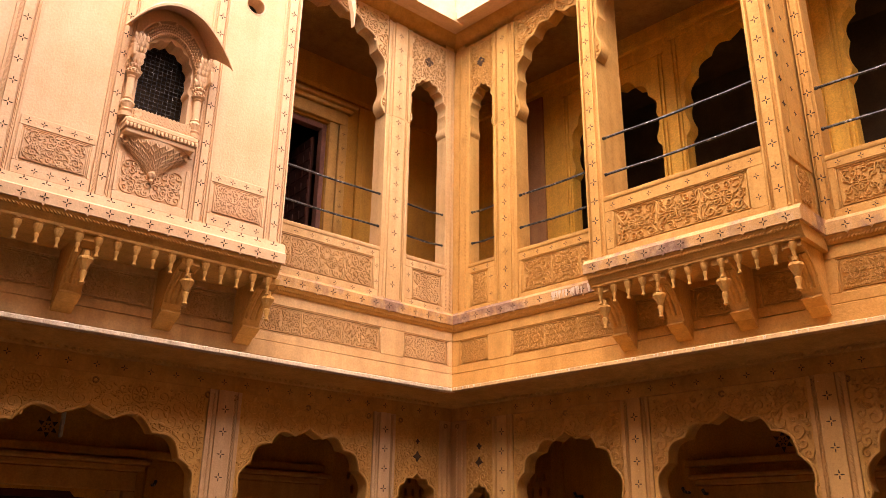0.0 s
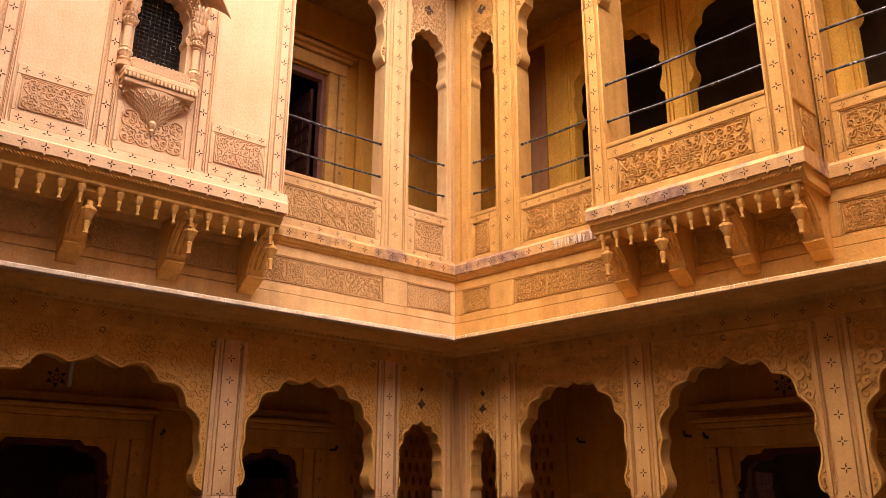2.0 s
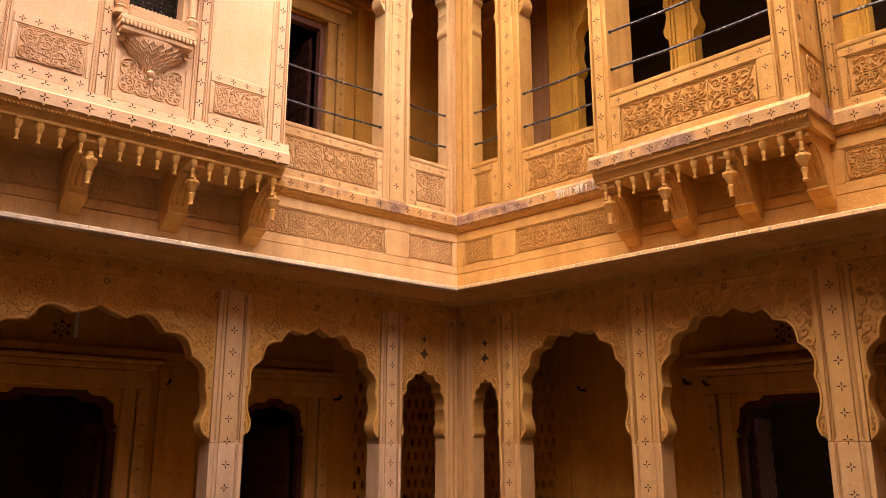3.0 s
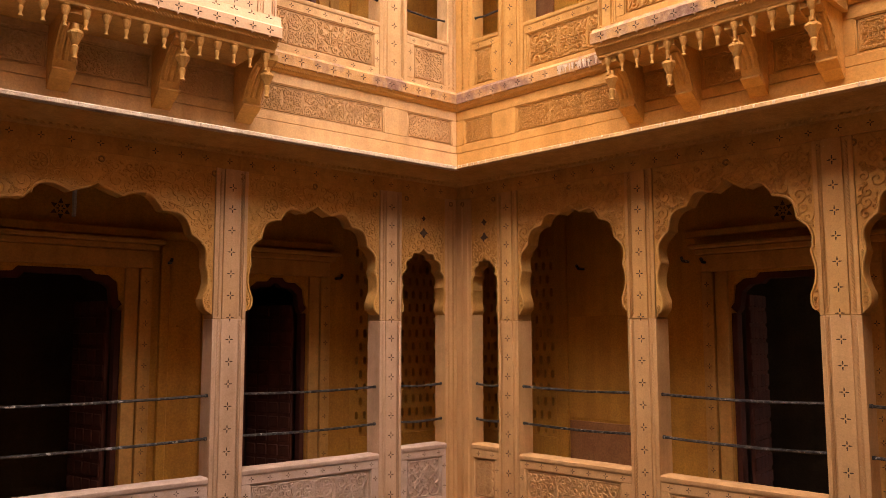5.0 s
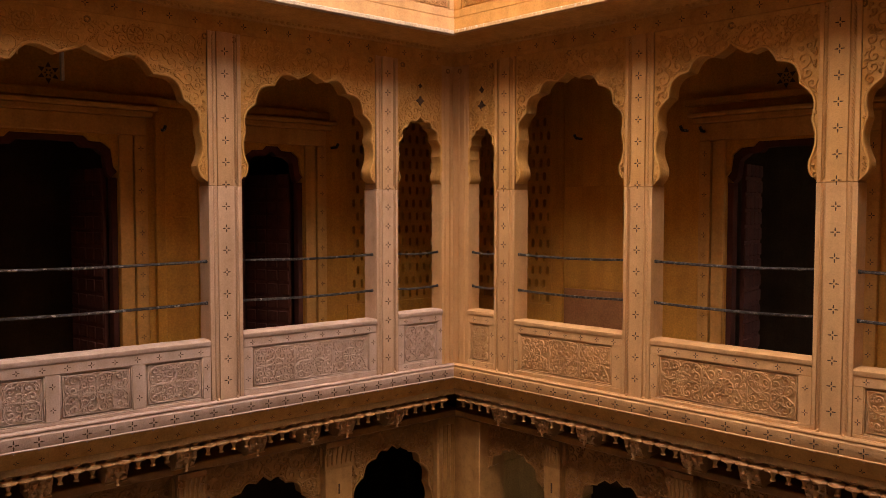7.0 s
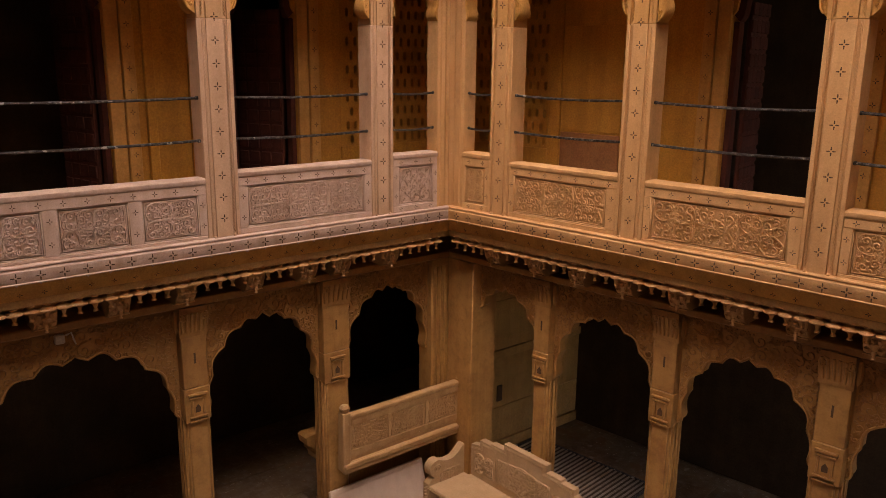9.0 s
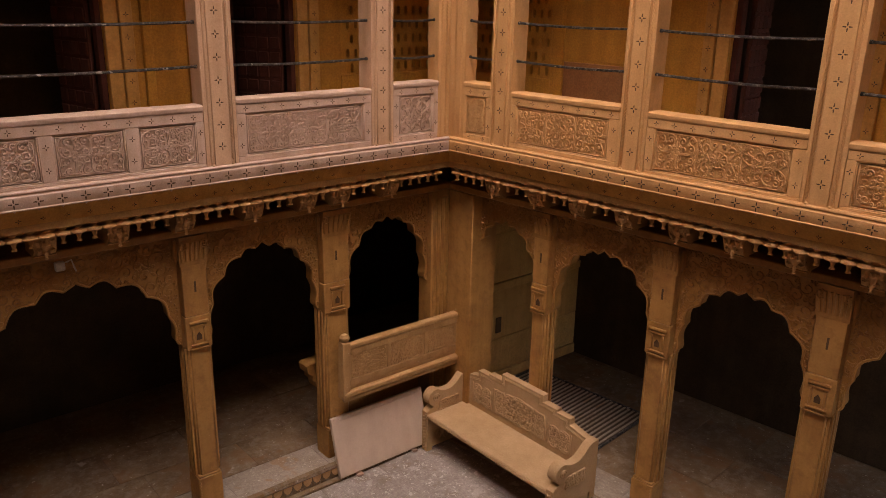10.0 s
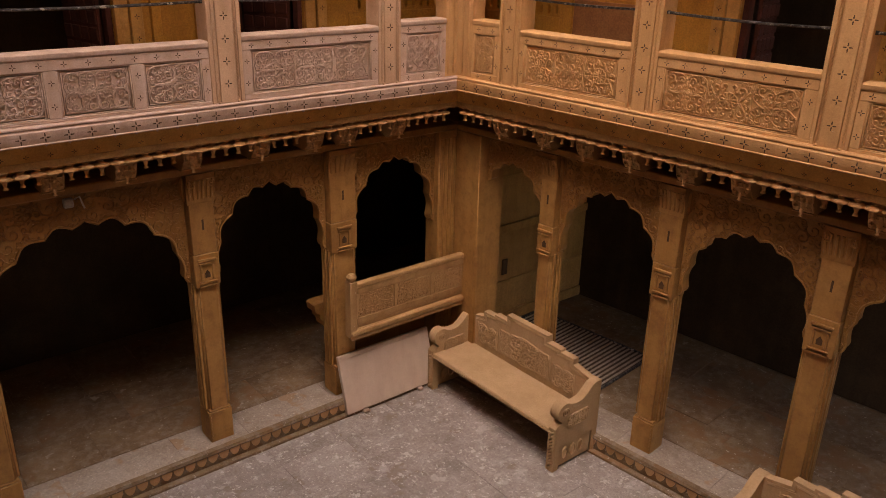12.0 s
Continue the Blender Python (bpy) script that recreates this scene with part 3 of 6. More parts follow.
def bracket(wing, u, v_out, v_in, z_top, z_low, label, group, w=0.11, material=None, full=False):
    """Fluted console that curves back to the wall, with a long two-tiered drop at its nose."""
    material = material or SAND
    t = thing("stone_bracket", wing, (u, v_in, z_low), label, "bracket", group)
    d, h = v_out - v_in, z_top - z_low
    prof = [(v_in, z_top), (v_out, z_top), (v_out, z_top - h * 0.10), (v_in + d * 0.84, z_top - h * 0.15), (v_in + d * 0.66, z_top - h * 0.28), (v_in + d * 0.52, z_top - h * 0.44),
            (v_in + d * 0.43, z_top - h * 0.60), (v_in + d * 0.38, z_top - h * 0.74), (v_in + d * 0.26, z_top - h * 0.86), (v_in + d * 0.13, z_top - h * 0.96), (v_in, z_low)]
    if full:
        prof = [(v_in, z_top), (v_out, z_top), (v_out, z_top - h * 0.2), (v_in + d * 0.98, z_top - h * 0.3), (v_in + d * 0.95, z_top - h * 0.45), (v_in + d * 0.9, z_top - h * 0.6),
                (v_in + d * 0.82, z_top - h * 0.74), (v_in + d * 0.74, z_top - h * 0.84), (v_in + d * 0.6, z_top - h * 0.93), (v_in + d * 0.4, z_top - h * 0.99), (v_in, z_low)]
    part("console", Solid().prism(prof, u - w / 2, u + w / 2, "u"), material, t)
    lf = Solid()
    for k in range(3):
        x = u + (k - 1) * w * 0.3
        lf.tube([(x, prof[i][0] - 0.010, prof[i][1]) for i in (3, 4, 5, 6)], w * 0.17, 8)
    lf.prism([(prof[7][0] - 0.02, prof[7][1] + 0.03 * h), (prof[7][0] + 0.022, prof[7][1] + 0.01 * h), (prof[7][0] + 0.024, prof[7][1] - 0.02 * h), (prof[8][0] + 0.01, prof[8][1]), (prof[8][0] - 0.02, prof[8][1])], u - w * 0.53, u + w * 0.53, "u")
    part("leaf_carving", lf, material, t)
    for q in (-1, 1):
        part("side_rib", Solid().tube([(u + q * (w / 2 - 0.002), a - 0.012, b) for a, b in prof[2:9]], 0.009, 5), material, t)
    k = h / 0.44
    rows = ((0.018, -0.10, 0), (0.022, -0.135, 0), (0.046, -0.150, 1), (0.049, -0.165, 1), (0.037, -0.185, 1), (0.026, -0.215, 1), (0.015, -0.235, 0), (0.022, -0.245, 0), (0.019, -0.27, 0), (0.011, -0.30, 0), (0.019, -0.32, 0), (0.003, -0.33, 0))
    dr = turned([(a * (0.5 + 0.5 * k), b * max(k, 0.66), f) for a, b, f in rows])
    part("drop", Solid().put([(u + a, v_out - 0.03 + b, z_top + c) for a, b, c in dr.v], dr.f), material, t)
    return t


def pendants(wing, us, v, z, h, capped, label, group, material=None):
    """A row of hanging drops; bells under an arched strip, or capped drops on bare necks."""
    t = thing("pendant_row", wing, (us[0], v, z), label, "pendants", group)
    a, b = min(us) - 0.06, max(us) + 0.06
    if not capped:
        part("carrying_strip", Solid().box(a, b, v - 0.03, v + 0.03, z - 0.004, z + 0.022, 0.006), material or SAND, t)
    sc = Solid()
    drop = 0.014 if capped else 0.03
    for i in range(len(us) - 1):
        m, w = (us[i] + us[i + 1]) / 2, abs(us[i + 1] - us[i]) / 2
        arc = [(m + w * math.cos(k * math.pi / 8), z - drop + (drop - 0.002) * math.sin(k * math.pi / 8)) for k in range(9)]
        sc.prism(arc + [(m - w, z), (m + w, z)], v - 0.012, v + 0.016)
    part("scalloped_edge", sc, material or SAND, t, kind="stuff")
    for u in us:
        piece("pendant", ("capped" if capped else "bell", round(h, 3)), lambda: capped_drop(h) if capped else bell_drop(h), material or SAND, t, (u, v, z))
    return t


def rods(wing, u0, u1, zs, v, label, group, sag=0.012):
    for z in zs:
        t = thing("railing_rod", wing, ((u0 + u1) / 2, v, z), label, "railing", group)
        part("rod", Solid().tube([(u0 + (u1 - u0) * k / 6, v + 0.004 * math.sin(k * 2.1), z - sag * math.sin(math.pi * k / 6)) for k in range(7)], 0.0102, 6), IRON, t)
        for u in (u0, u1):
            part("socket", Solid().tube([(u - 0.010, v, z), (u + 0.010, v, z)], 0.014, 8), IRON, t)


def corner_at(v):
    return (v, (v * math.sin(SKEW) - v) / math.cos(SKEW))


def ring(v_in, v_out, z0, z1, len_l=6.4, len_r=7.4):
    """The L-shaped slab of both wings between two depths, as one solid in world coordinates (left wing frame)."""
    def r_at(u, v):
        p = RW.u_dir * u + RW.v_dir * v
        return (p.x, p.y)
    pts = [(v_in, -len_l), corner_at(v_in), r_at(len_r, v_in), r_at(len_r, v_out), corner_at(v_out), (v_out, -len_l)]
    return Solid().prism([(-y, x) for x, y in pts], z0, z1, "z")


def wall_with_openings(u0, u1, z0, z1, v0, v1, openings):
    """A wall slab with openings: (a, b, sill, head, outline or None), sorted along u, none touching."""
    s = Solid()
    x = u0
    for a, b, lo, hi, line in openings:
        s.box(x, a, v0, v1, z0, z1, 0.001)
        if lo > z0 + 0.001:
            s.box(a, b, v0, v1, z0, lo, 0.001)
        if line:
            s.prism(line + [(b, z1), (a, z1)], v0, v1)
        else:
            s.box(a, b, v0, v1, hi, z1, 0.001)
        x = b
    s.box(x, u1, v0, v1, z0, z1, 0.001)
    return s

# ======== the setting ========
FLOOR2, FLOOR3 = 3.2, 6.95
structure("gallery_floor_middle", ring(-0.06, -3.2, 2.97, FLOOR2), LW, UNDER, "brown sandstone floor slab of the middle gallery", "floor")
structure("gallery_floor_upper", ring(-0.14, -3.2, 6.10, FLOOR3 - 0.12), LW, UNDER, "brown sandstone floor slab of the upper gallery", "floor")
structure("roof", ring(0.29, -3.2, 10.14, 10.30), LW, CREAM, "flat sandstone roof with a projecting eave", "roof")
structure("plinth", ring(-0.20, -3.2, 0.02, 0.158), LW, PLINTH, "dusty raised stone floor of the ground arcade", "floor")
for nm, wing, a, b in (("wall_west_outer", LW, -3.6, 6.4), ("wall_north_outer", RW, -3.0, 7.4)):
    structure(nm, Solid().box(a, b, -3.35, -3.2, 0, 10.3), wing, ROOM, "plaster wall deep inside the rooms, coloured dark for their shade", "wall")
# Unseen closing walls; their height and banded tones shape sky and bounce light.
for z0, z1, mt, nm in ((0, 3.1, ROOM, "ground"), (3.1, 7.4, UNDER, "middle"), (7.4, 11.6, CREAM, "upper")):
    structure(f"wall_south_{nm}", Solid().box(6.0, 6.2, -3.3, 7.0, z0, z1), LW, mt, "unseen wall closing the court, toned by storey to set bounced light", "wall")
    structure(f"wall_east_{nm}", Solid().box(-2.0, 6.0, 6.6, 6.8, z0, z1), LW, mt, "unseen wall closing the court, toned by storey to set bounced light", "wall")
# Darker sheets under the pale roof; the shade up there is in their colour.
structure("ceiling_upper_gallery", ring(-0.165, -1.2, 10.06, 10.136), LW, UNDER, "upper gallery ceiling in a brown tone that carries its shade", "ceiling")
structure("ceiling_upper_rooms", ring(-1.28, -3.2, 10.06, 10.136), LW, ROOM, "ceiling of the rooms behind, coloured dark for their shade", "ceiling")
for wing, far, a in ((LW, 6.2, 0.0), (RW, 7.2, -0.1)):
    structure("roof_parapet_west" if wing is LW else "roof_parapet_north", Solid().box(a, far, -0.16, -0.01, 10.30, 11.2 if wing is LW else 11.196, 0.004), wing, CREAM, "pale parapet wall above the roof ledge", "wall")
# Eaves out of view, added to let less sky into the court.
structure("eave_south", Solid().box(5.6, 6.0, 0.47, 6.6, 10.14, 10.3), LW, CREAM, "unseen flat eave added to narrow the sky opening", "eave")
structure("eave_east", Solid().box(-0.1, 5.6, 6.2, 6.6, 10.14, 10.3), LW, CREAM, "unseen flat eave added to narrow the sky opening", "eave")

# ---- ledge, lintel and friezes between the storeys ----
for wing, far in ((LW, 6.3), (RW, 7.2)):
    a0 = 0.0 if wing is LW else 0.1
    st, dz = (0.0, 0.0) if wing is LW else (-0.12, 0.002)
    side = "west" if wing is LW else "north"
    lintel = structure(f"lintel_{side}_middle", Solid().prism([(a, b + dz) for a, b in ((-0.16, 6.0), (-0.004, 6.0), (-0.004, 6.115), (0.04, 6.125), (0.06, 6.14), (0.28, 6.148), (0.30, 6.16), (0.39, 6.165), (-0.16, 6.168))], st, far, "u"), wing, SAND, "sandstone lintel with a row of dark cross marks", "lintel")
    crosses(lintel, [(u, -0.004, 6.06) for u in span(0.1, 4.6, 0.19)], 0.042)
    for u in ((0.07, 0.58, 0.92, 1.51, 2.15, 2.37, 3.18) if wing is LW else (0.06, 0.44, 0.61, 1.27, 1.82, 1.96, 2.62, 3.24, 3.46)):
        piece("round_boss", "boss", lambda: Solid().ribbon([(0.018 * math.cos(k * math.pi / 6), 0.018 * math.sin(k * math.pi / 6)) for k in range(13)], 0.007, 0.012, 0.0), UNDER, lintel, (u, -0.014, 5.955))
    s = Solid()
    rope(s, 6.132, 0.045, a0 + 0.2, 4.8, 0.03, 0.05, 1, "u")
    part("cable_moulding", s, SAND, lintel, kind="stuff")
    ledge = thing("stone_ledge", wing, (a0, 0.05, 6.25), "thin weathered stone ledge with a crumbling pale edge", "ledge", "ledges over the middle gallery")
    # West lip is paler: worn lime, with its sky light put into the tone.
    part("shelf", Solid().worn([(-0.14, 6.170), (0.405, 6.170), (0.42, 6.178), (0.418, 6.202), (0.40, 6.212), (-0.14, 6.31)], a0 * 4.0, far, 3 + len(side), 0.0018, 0.05), CRUMBLED if wing is LW else BUFF, ledge)
    cr, rng = Solid(), random.Random(5 + len(side))
    for k in range(150):
        u = a0 * 4 + (0.45 if wing is LW else 0.02) + (rng.random() ** 1.6) * 4.6
        r = rng.uniform(0.003, 0.009)
        cr.box(u - r, u + r * rng.uniform(0.5, 1.6), 0.395, 0.414 + rng.uniform(0, 0.007), 6.18, 6.202 + rng.uniform(0, 0.006), 0.004)
    part("crumbled_edge", cr, CRUMBLED, ledge, "broken lime crumbs along the edge", kind="stuff")

    # frieze under the upper gallery
    fz = structure(f"frieze_wall_{side}", Solid().box(st, far, -0.15, -0.03, 6.31, 6.84, 0.002), wing, BUFF if wing is LW else SAND, "sandstone frieze wall with carved flower panels", "wall")
    if wing is LW:
        pans = [(0.05, 0.58, 1), (0.83, 2.04, 3), (2.22, 2.72, 1), (2.88, 3.40, 1), (3.56, 4.2, 1)]
    else:
        pans = [(0.08, 0.44, 1), (0.71, 1.80, 3), (1.98, 2.32, 1), (2.48, 2.80, 1), (2.98, 3.30, 1), (3.51, 4.5, 3)]
    e = 0.0
    s = Solid()
    s.box(st, far, -0.03, -0.004, 6.75, 6.84, 0.004).box(st, far, -0.03, -0.004, 6.44, 6.51, 0.004).box(st, far, -0.03, 0.006, 6.31, 6.435, 0.004)
    for p in pans + [(far, far, 0)]:
        if p[0] - e > 0.03:
            s.box(e + 0.001 if e else st, p[0], -0.03, -0.004, 6.511, 6.749, 0.004)
        e = p[1]
    part("frieze_frame", s, BUFF if wing is LW else SAND, fz)
    for i, p in enumerate(pans):
        carved_panel(fz, wing, p[0], p[1], 6.511, 6.749, -0.004, p[2], 40 + 3 * i, "rosette" if p[2] == 3 else "scroll", BUFF if wing is LW else SAND)

    # base moulding of the upper gallery, with purple stains
    bm3 = thing("base_moulding", wing, (a0, 0, 6.84), "sandstone base moulding, stained purple, with dark cross marks", "moulding", "base mouldings")
    part("stained_band", Solid().prism([(a, b + dz) for a, b in ((-0.13, 6.90), (0.05, 6.90), (0.052, 6.985), (0.03, 7.0), (0.012, 7.02), (-0.13, 7.02))], st, far, "u"), STAINED, bm3)
    part("lower_cove", Solid().prism([(a, b + dz) for a, b in ((-0.13, 6.84), (0.005, 6.84), (0.022, 6.865), (0.04, 6.897), (-0.13, 6.897))], st, far, "u"), SAND, bm3)
    s = Solid()
    rope(s, 6.868, 0.02, a0 * 0.3 + 0.03, 4.6, 0.026, 0.024, 1, "u")
    part("cable_moulding", s, SAND, bm3, kind="stuff")
    crosses(bm3, [(u, 0.052, 6.945) for u in span(0.12, 4.6, 0.15)], 0.05)
    d = Solid()
    for u in span(0.12, 4.6, 0.15):
        d.prism([(u - 0.012, 6.9), (u + 0.012, 6.9), (u, 6.886)], 0.034, 0.05)
    part("drip_fringe", d, STAINED, bm3, kind="stuff")

    if wing is RW:
        runs_, rng2 = Solid(), random.Random(12)
        for k in range(34):
            u, ww = 1.22 + 0.56 * rng2.random(), rng2.uniform(0.004, 0.016)
            zt = 6.984 - rng2.random() ** 2 * 0.02
            zb = max(6.905, zt - rng2.uniform(0.02, 0.085))
            runs_.prism([(u - ww, zt), (u + ww * 0.8, zt - 0.004), (u + ww * 0.3, zb), (u - ww * 0.4, zb + 0.006)], 0.046, 0.0535 + 0.0001 * k)
        part("lime_run", runs_, CRUMBLED, bm3, "whitish lime runs on the moulding", kind="stuff")

    # base moulding of the middle gallery
    bm2 = thing("base_moulding", wing, (a0, 0, 3.1), "pale dusty sandstone base moulding with dark cross marks", "moulding", "base mouldings")
    part("band", Solid().prism([(a, b + dz) for a, b in ((-0.13, 3.145), (0.026, 3.145), (0.032, 3.152), (0.034, 3.235), (0.022, 3.25), (0.012, 3.275), (-0.13, 3.275))], st, far, "u"), PALE if wing is LW else TAN, bm2)
    part("soffit", Solid().prism([(a, b + dz) for a, b in ((-0.2, 2.962), (-0.085, 2.962), (-0.075, 2.99), (-0.01, 3.12), (0.005, 3.142), (-0.2, 3.142))], -0.1 if wing is LW else -0.2, far, "u"), SAND, bm2)
    crosses(bm2, [(u, 0.0335, 3.195) for u in span(0.06, 4.8, 0.15)], 0.06)
    part("bead", Solid().tube([(a0 * 0.2 + 0.02 + 0.24 * k, 0.021, 3.262 + 0.0008 * math.sin(k * 2.3)) for k in range(27)], 0.012, 8), PALE if wing is LW else TAN, bm2)
    part("fillet", Solid().box(0.03, far, 0.028, 0.040, 3.147, 3.158, 0.003), PALE if wing is LW else TAN, bm2)
    for u in span(0.1, 4.8, 0.15):
        o = piece("cross_inlay", ("cross", 0.034), lambda: cross_mark(0.034), HOLLOW_SHADE, bm2, (u, -0.0405, 3.059))
        o.rotation_euler = (math.atan2(-0.065, 0.13), 0, 0)
    d = Solid()
    for u in span(0.06, 4.8, 0.15):
        d.prism([(u - 0.012, 3.146), (u + 0.012, 3.146), (u, 3.131)], 0.008, 0.028)
    part("drip_fringe", d, PALE if wing is LW else TAN, bm2, kind="stuff")
    pendants(wing, [0.0 + 0.104 * k + (0.02 if wing is RW else 0.06) for k in range(46)], -0.105, 2.962, 0.118, True, "row of small capped stone drops under the balcony", "pendant rows", TAN)
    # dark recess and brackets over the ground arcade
    # The brown tone holds the shade of this recess.
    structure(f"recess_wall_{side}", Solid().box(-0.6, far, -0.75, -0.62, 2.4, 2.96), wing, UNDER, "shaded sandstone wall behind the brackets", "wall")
    for u in ([0.55, 1.08, 1.42, 1.92, 2.5, 3.0, 3.5, 4.0] if wing is LW else [0.42, 0.92, 1.36, 1.82, 2.3, 2.75, 3.2, 3.7, 4.2]):
        bracket(wing, u, -0.115, -0.42, 2.952, 2.72, "small carved sandstone bracket under the balcony", "brackets of the middle balcony", 0.14, TAN, True)

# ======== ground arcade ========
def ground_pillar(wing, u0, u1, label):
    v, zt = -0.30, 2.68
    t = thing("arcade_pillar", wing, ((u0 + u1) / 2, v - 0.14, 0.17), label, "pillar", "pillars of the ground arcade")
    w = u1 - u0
    part("shaft", Solid().box(u0 + 0.012, u1 - 0.012, v - 0.20, v - 0.02, 0.5, 1.70, 0.012).box(u0 + 0.03, u1 - 0.03, v - 0.03, v, 0.5, 1.70, 0.008), GROUND_STONE, t)
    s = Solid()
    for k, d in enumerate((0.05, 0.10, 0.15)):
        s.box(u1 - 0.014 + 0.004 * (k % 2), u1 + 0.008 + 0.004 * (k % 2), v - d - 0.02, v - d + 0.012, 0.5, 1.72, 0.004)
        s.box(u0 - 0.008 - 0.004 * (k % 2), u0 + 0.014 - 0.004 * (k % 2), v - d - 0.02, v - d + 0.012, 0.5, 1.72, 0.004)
    part("side_flutes", s, GROUND_STONE, t)
    part("base_block", Solid().box(u0, u1, v - 0.205, v + 0.006, 0.17, 0.475, 0.006).box(u0 + 0.008, u1 - 0.008, v - 0.202, v + 0.002, 0.475, 0.50, 0.008), GROUND_STONE, t)
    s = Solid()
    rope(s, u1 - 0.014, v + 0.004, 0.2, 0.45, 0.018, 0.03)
    part("base_beading", s, GROUND_STONE, t, kind="stuff")
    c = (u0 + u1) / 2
    part("medallion_block", Solid().box(u0 - 0.002, u1 + 0.002, v - 0.20, v + 0.01, 1.70, 1.99, 0.006), GROUND_STONE, t)
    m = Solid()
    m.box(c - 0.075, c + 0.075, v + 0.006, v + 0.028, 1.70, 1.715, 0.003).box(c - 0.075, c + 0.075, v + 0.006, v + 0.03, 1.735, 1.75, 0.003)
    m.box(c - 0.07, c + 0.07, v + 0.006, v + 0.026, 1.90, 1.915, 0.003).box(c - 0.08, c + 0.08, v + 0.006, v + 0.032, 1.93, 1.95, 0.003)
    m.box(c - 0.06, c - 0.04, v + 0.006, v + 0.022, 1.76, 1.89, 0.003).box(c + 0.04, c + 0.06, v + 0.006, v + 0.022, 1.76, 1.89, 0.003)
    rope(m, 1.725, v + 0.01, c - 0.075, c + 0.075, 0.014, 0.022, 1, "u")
    part("carved_niche", m, GROUND_STONE, t, "small carved niche panel")
    part("niche_shadow", Solid().prism([(c - 0.022, 1.78), (c + 0.022, 1.78), (c + 0.022, 1.82), (c, 1.85), (c - 0.022, 1.82)], v + 0.004, v + 0.013), HOLLOW_SHADE, t)
    part("upper_block", Solid().box(u0 + 0.002, u1 - 0.002, v - 0.20, v + 0.004, 1.99, zt, 0.006), GROUND_STONE, t)
    part("capital", Solid().prism([(v - 0.02, 2.43), (v + 0.008, 2.43), (v + 0.014, 2.455), (v + 0.010, 2.48), (v + 0.016, 2.54), (v + 0.036, 2.61), (v + 0.038, zt), (v - 0.02, zt)], u0 - 0.008, u1 + 0.008, "u"), GROUND_STONE, t)
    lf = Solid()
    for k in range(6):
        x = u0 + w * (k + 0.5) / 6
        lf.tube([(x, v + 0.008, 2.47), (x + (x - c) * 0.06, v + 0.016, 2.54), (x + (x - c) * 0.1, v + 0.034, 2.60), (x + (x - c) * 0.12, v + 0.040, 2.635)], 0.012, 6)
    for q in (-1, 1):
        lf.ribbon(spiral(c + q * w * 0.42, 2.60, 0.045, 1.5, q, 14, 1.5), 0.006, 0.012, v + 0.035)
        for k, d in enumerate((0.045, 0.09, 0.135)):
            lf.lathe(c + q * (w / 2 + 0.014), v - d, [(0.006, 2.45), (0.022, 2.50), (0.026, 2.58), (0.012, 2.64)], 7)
    part("carved_leaves", lf, GROUND_STONE, t, kind="stuff")
    part("hook_slot", Solid().prism([(c - 0.008, 2.2), (c + 0.008, 2.2), (c + 0.008, 2.29), (c - 0.008, 2.29)], v - 0.004, v + 0.006), HOLLOW_SHADE, t)
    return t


GL = "weathered sandstone arcade pillar with a carved niche and fluted sides"
for wing, pos in ((LW, ((0.93, 1.21), (2.30, 2.515), (4.045, 4.30))), (RW, ((0.825, 1.0), (2.05, 2.26), (3.345, 3.565), (4.8, 5.0)))):
    for a, b in pos:
        ground_pillar(wing, a, b, GL)
GA = "cusped sandstone arch of the shaded ground arcade"
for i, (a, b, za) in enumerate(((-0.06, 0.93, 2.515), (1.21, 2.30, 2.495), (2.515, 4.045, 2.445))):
    arch_panel(LW, a, b, 1.73, za, 2.68, -0.38, GA, "ground arches", 0.11, GROUND_STONE, True, 60 + i, lift=0.009, cusps=GROUND_CUSPS)
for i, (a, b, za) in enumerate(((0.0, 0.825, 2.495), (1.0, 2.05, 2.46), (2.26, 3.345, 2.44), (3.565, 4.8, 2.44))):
    arch_panel(RW, a, b, 1.73, za, 2.68, -0.38, GA, "ground arches", 0.11, GROUND_STONE, True, 70 + i, lift=0.009, cusps=GROUND_CUSPS)
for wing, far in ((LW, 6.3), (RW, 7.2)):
    structure("lintel_west_ground" if wing is LW else "lintel_north_ground", Solid().box(-0.3, far, -0.70, -0.27, 2.683, 2.745 + (0.002 if wing is LW else 0), 0.01), wing, GROUND_STONE, "plain sandstone lintel over the ground arches", "lintel")
pc = corner_at(-0.31)
cp = thing("corner_pier", LW, (-pc[1], -0.31, 0.17), "sandstone pier in the inner corner of the arcade", "pillar", "pillars of the ground arcade")
part("shaft", Solid().box(-0.6, -0.062, -0.52, -0.31, 0.17, 2.68, 0.01), GROUND_STONE, cp)
part("shaft_return", Solid().box(-0.60, -0.27, -0.309, 0.06, 0.17, 2.68, 0.01), GROUND_STONE, cp)
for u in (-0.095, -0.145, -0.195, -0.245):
    part("flute", Solid().box(u - 0.018, u + 0.018, -0.314, -0.298, 0.5, 2.6, 0.005), GROUND_STONE, cp)

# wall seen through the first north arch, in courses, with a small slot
ew = structure("arcade_end_wall", Solid().box(-3.2, -0.62, -0.60, -0.50, 0.17, 2.96, 0.002), LW, UNDER, "brown end wall of the ground arcade in stone courses", "wall")
for k, (a, b) in enumerate(((0.17, 0.30), (0.30, 0.72), (0.72, 1.32), (1.32, 1.42), (1.42, 2.0), (2.0, 2.6))):
    part("stone_course", Solid().box(-3.2, -0.63, -0.505, -0.485 + (0.02 if k in (0, 3) else 0.0), a + 0.002, b - 0.002, 0.006), UNDER, ew)
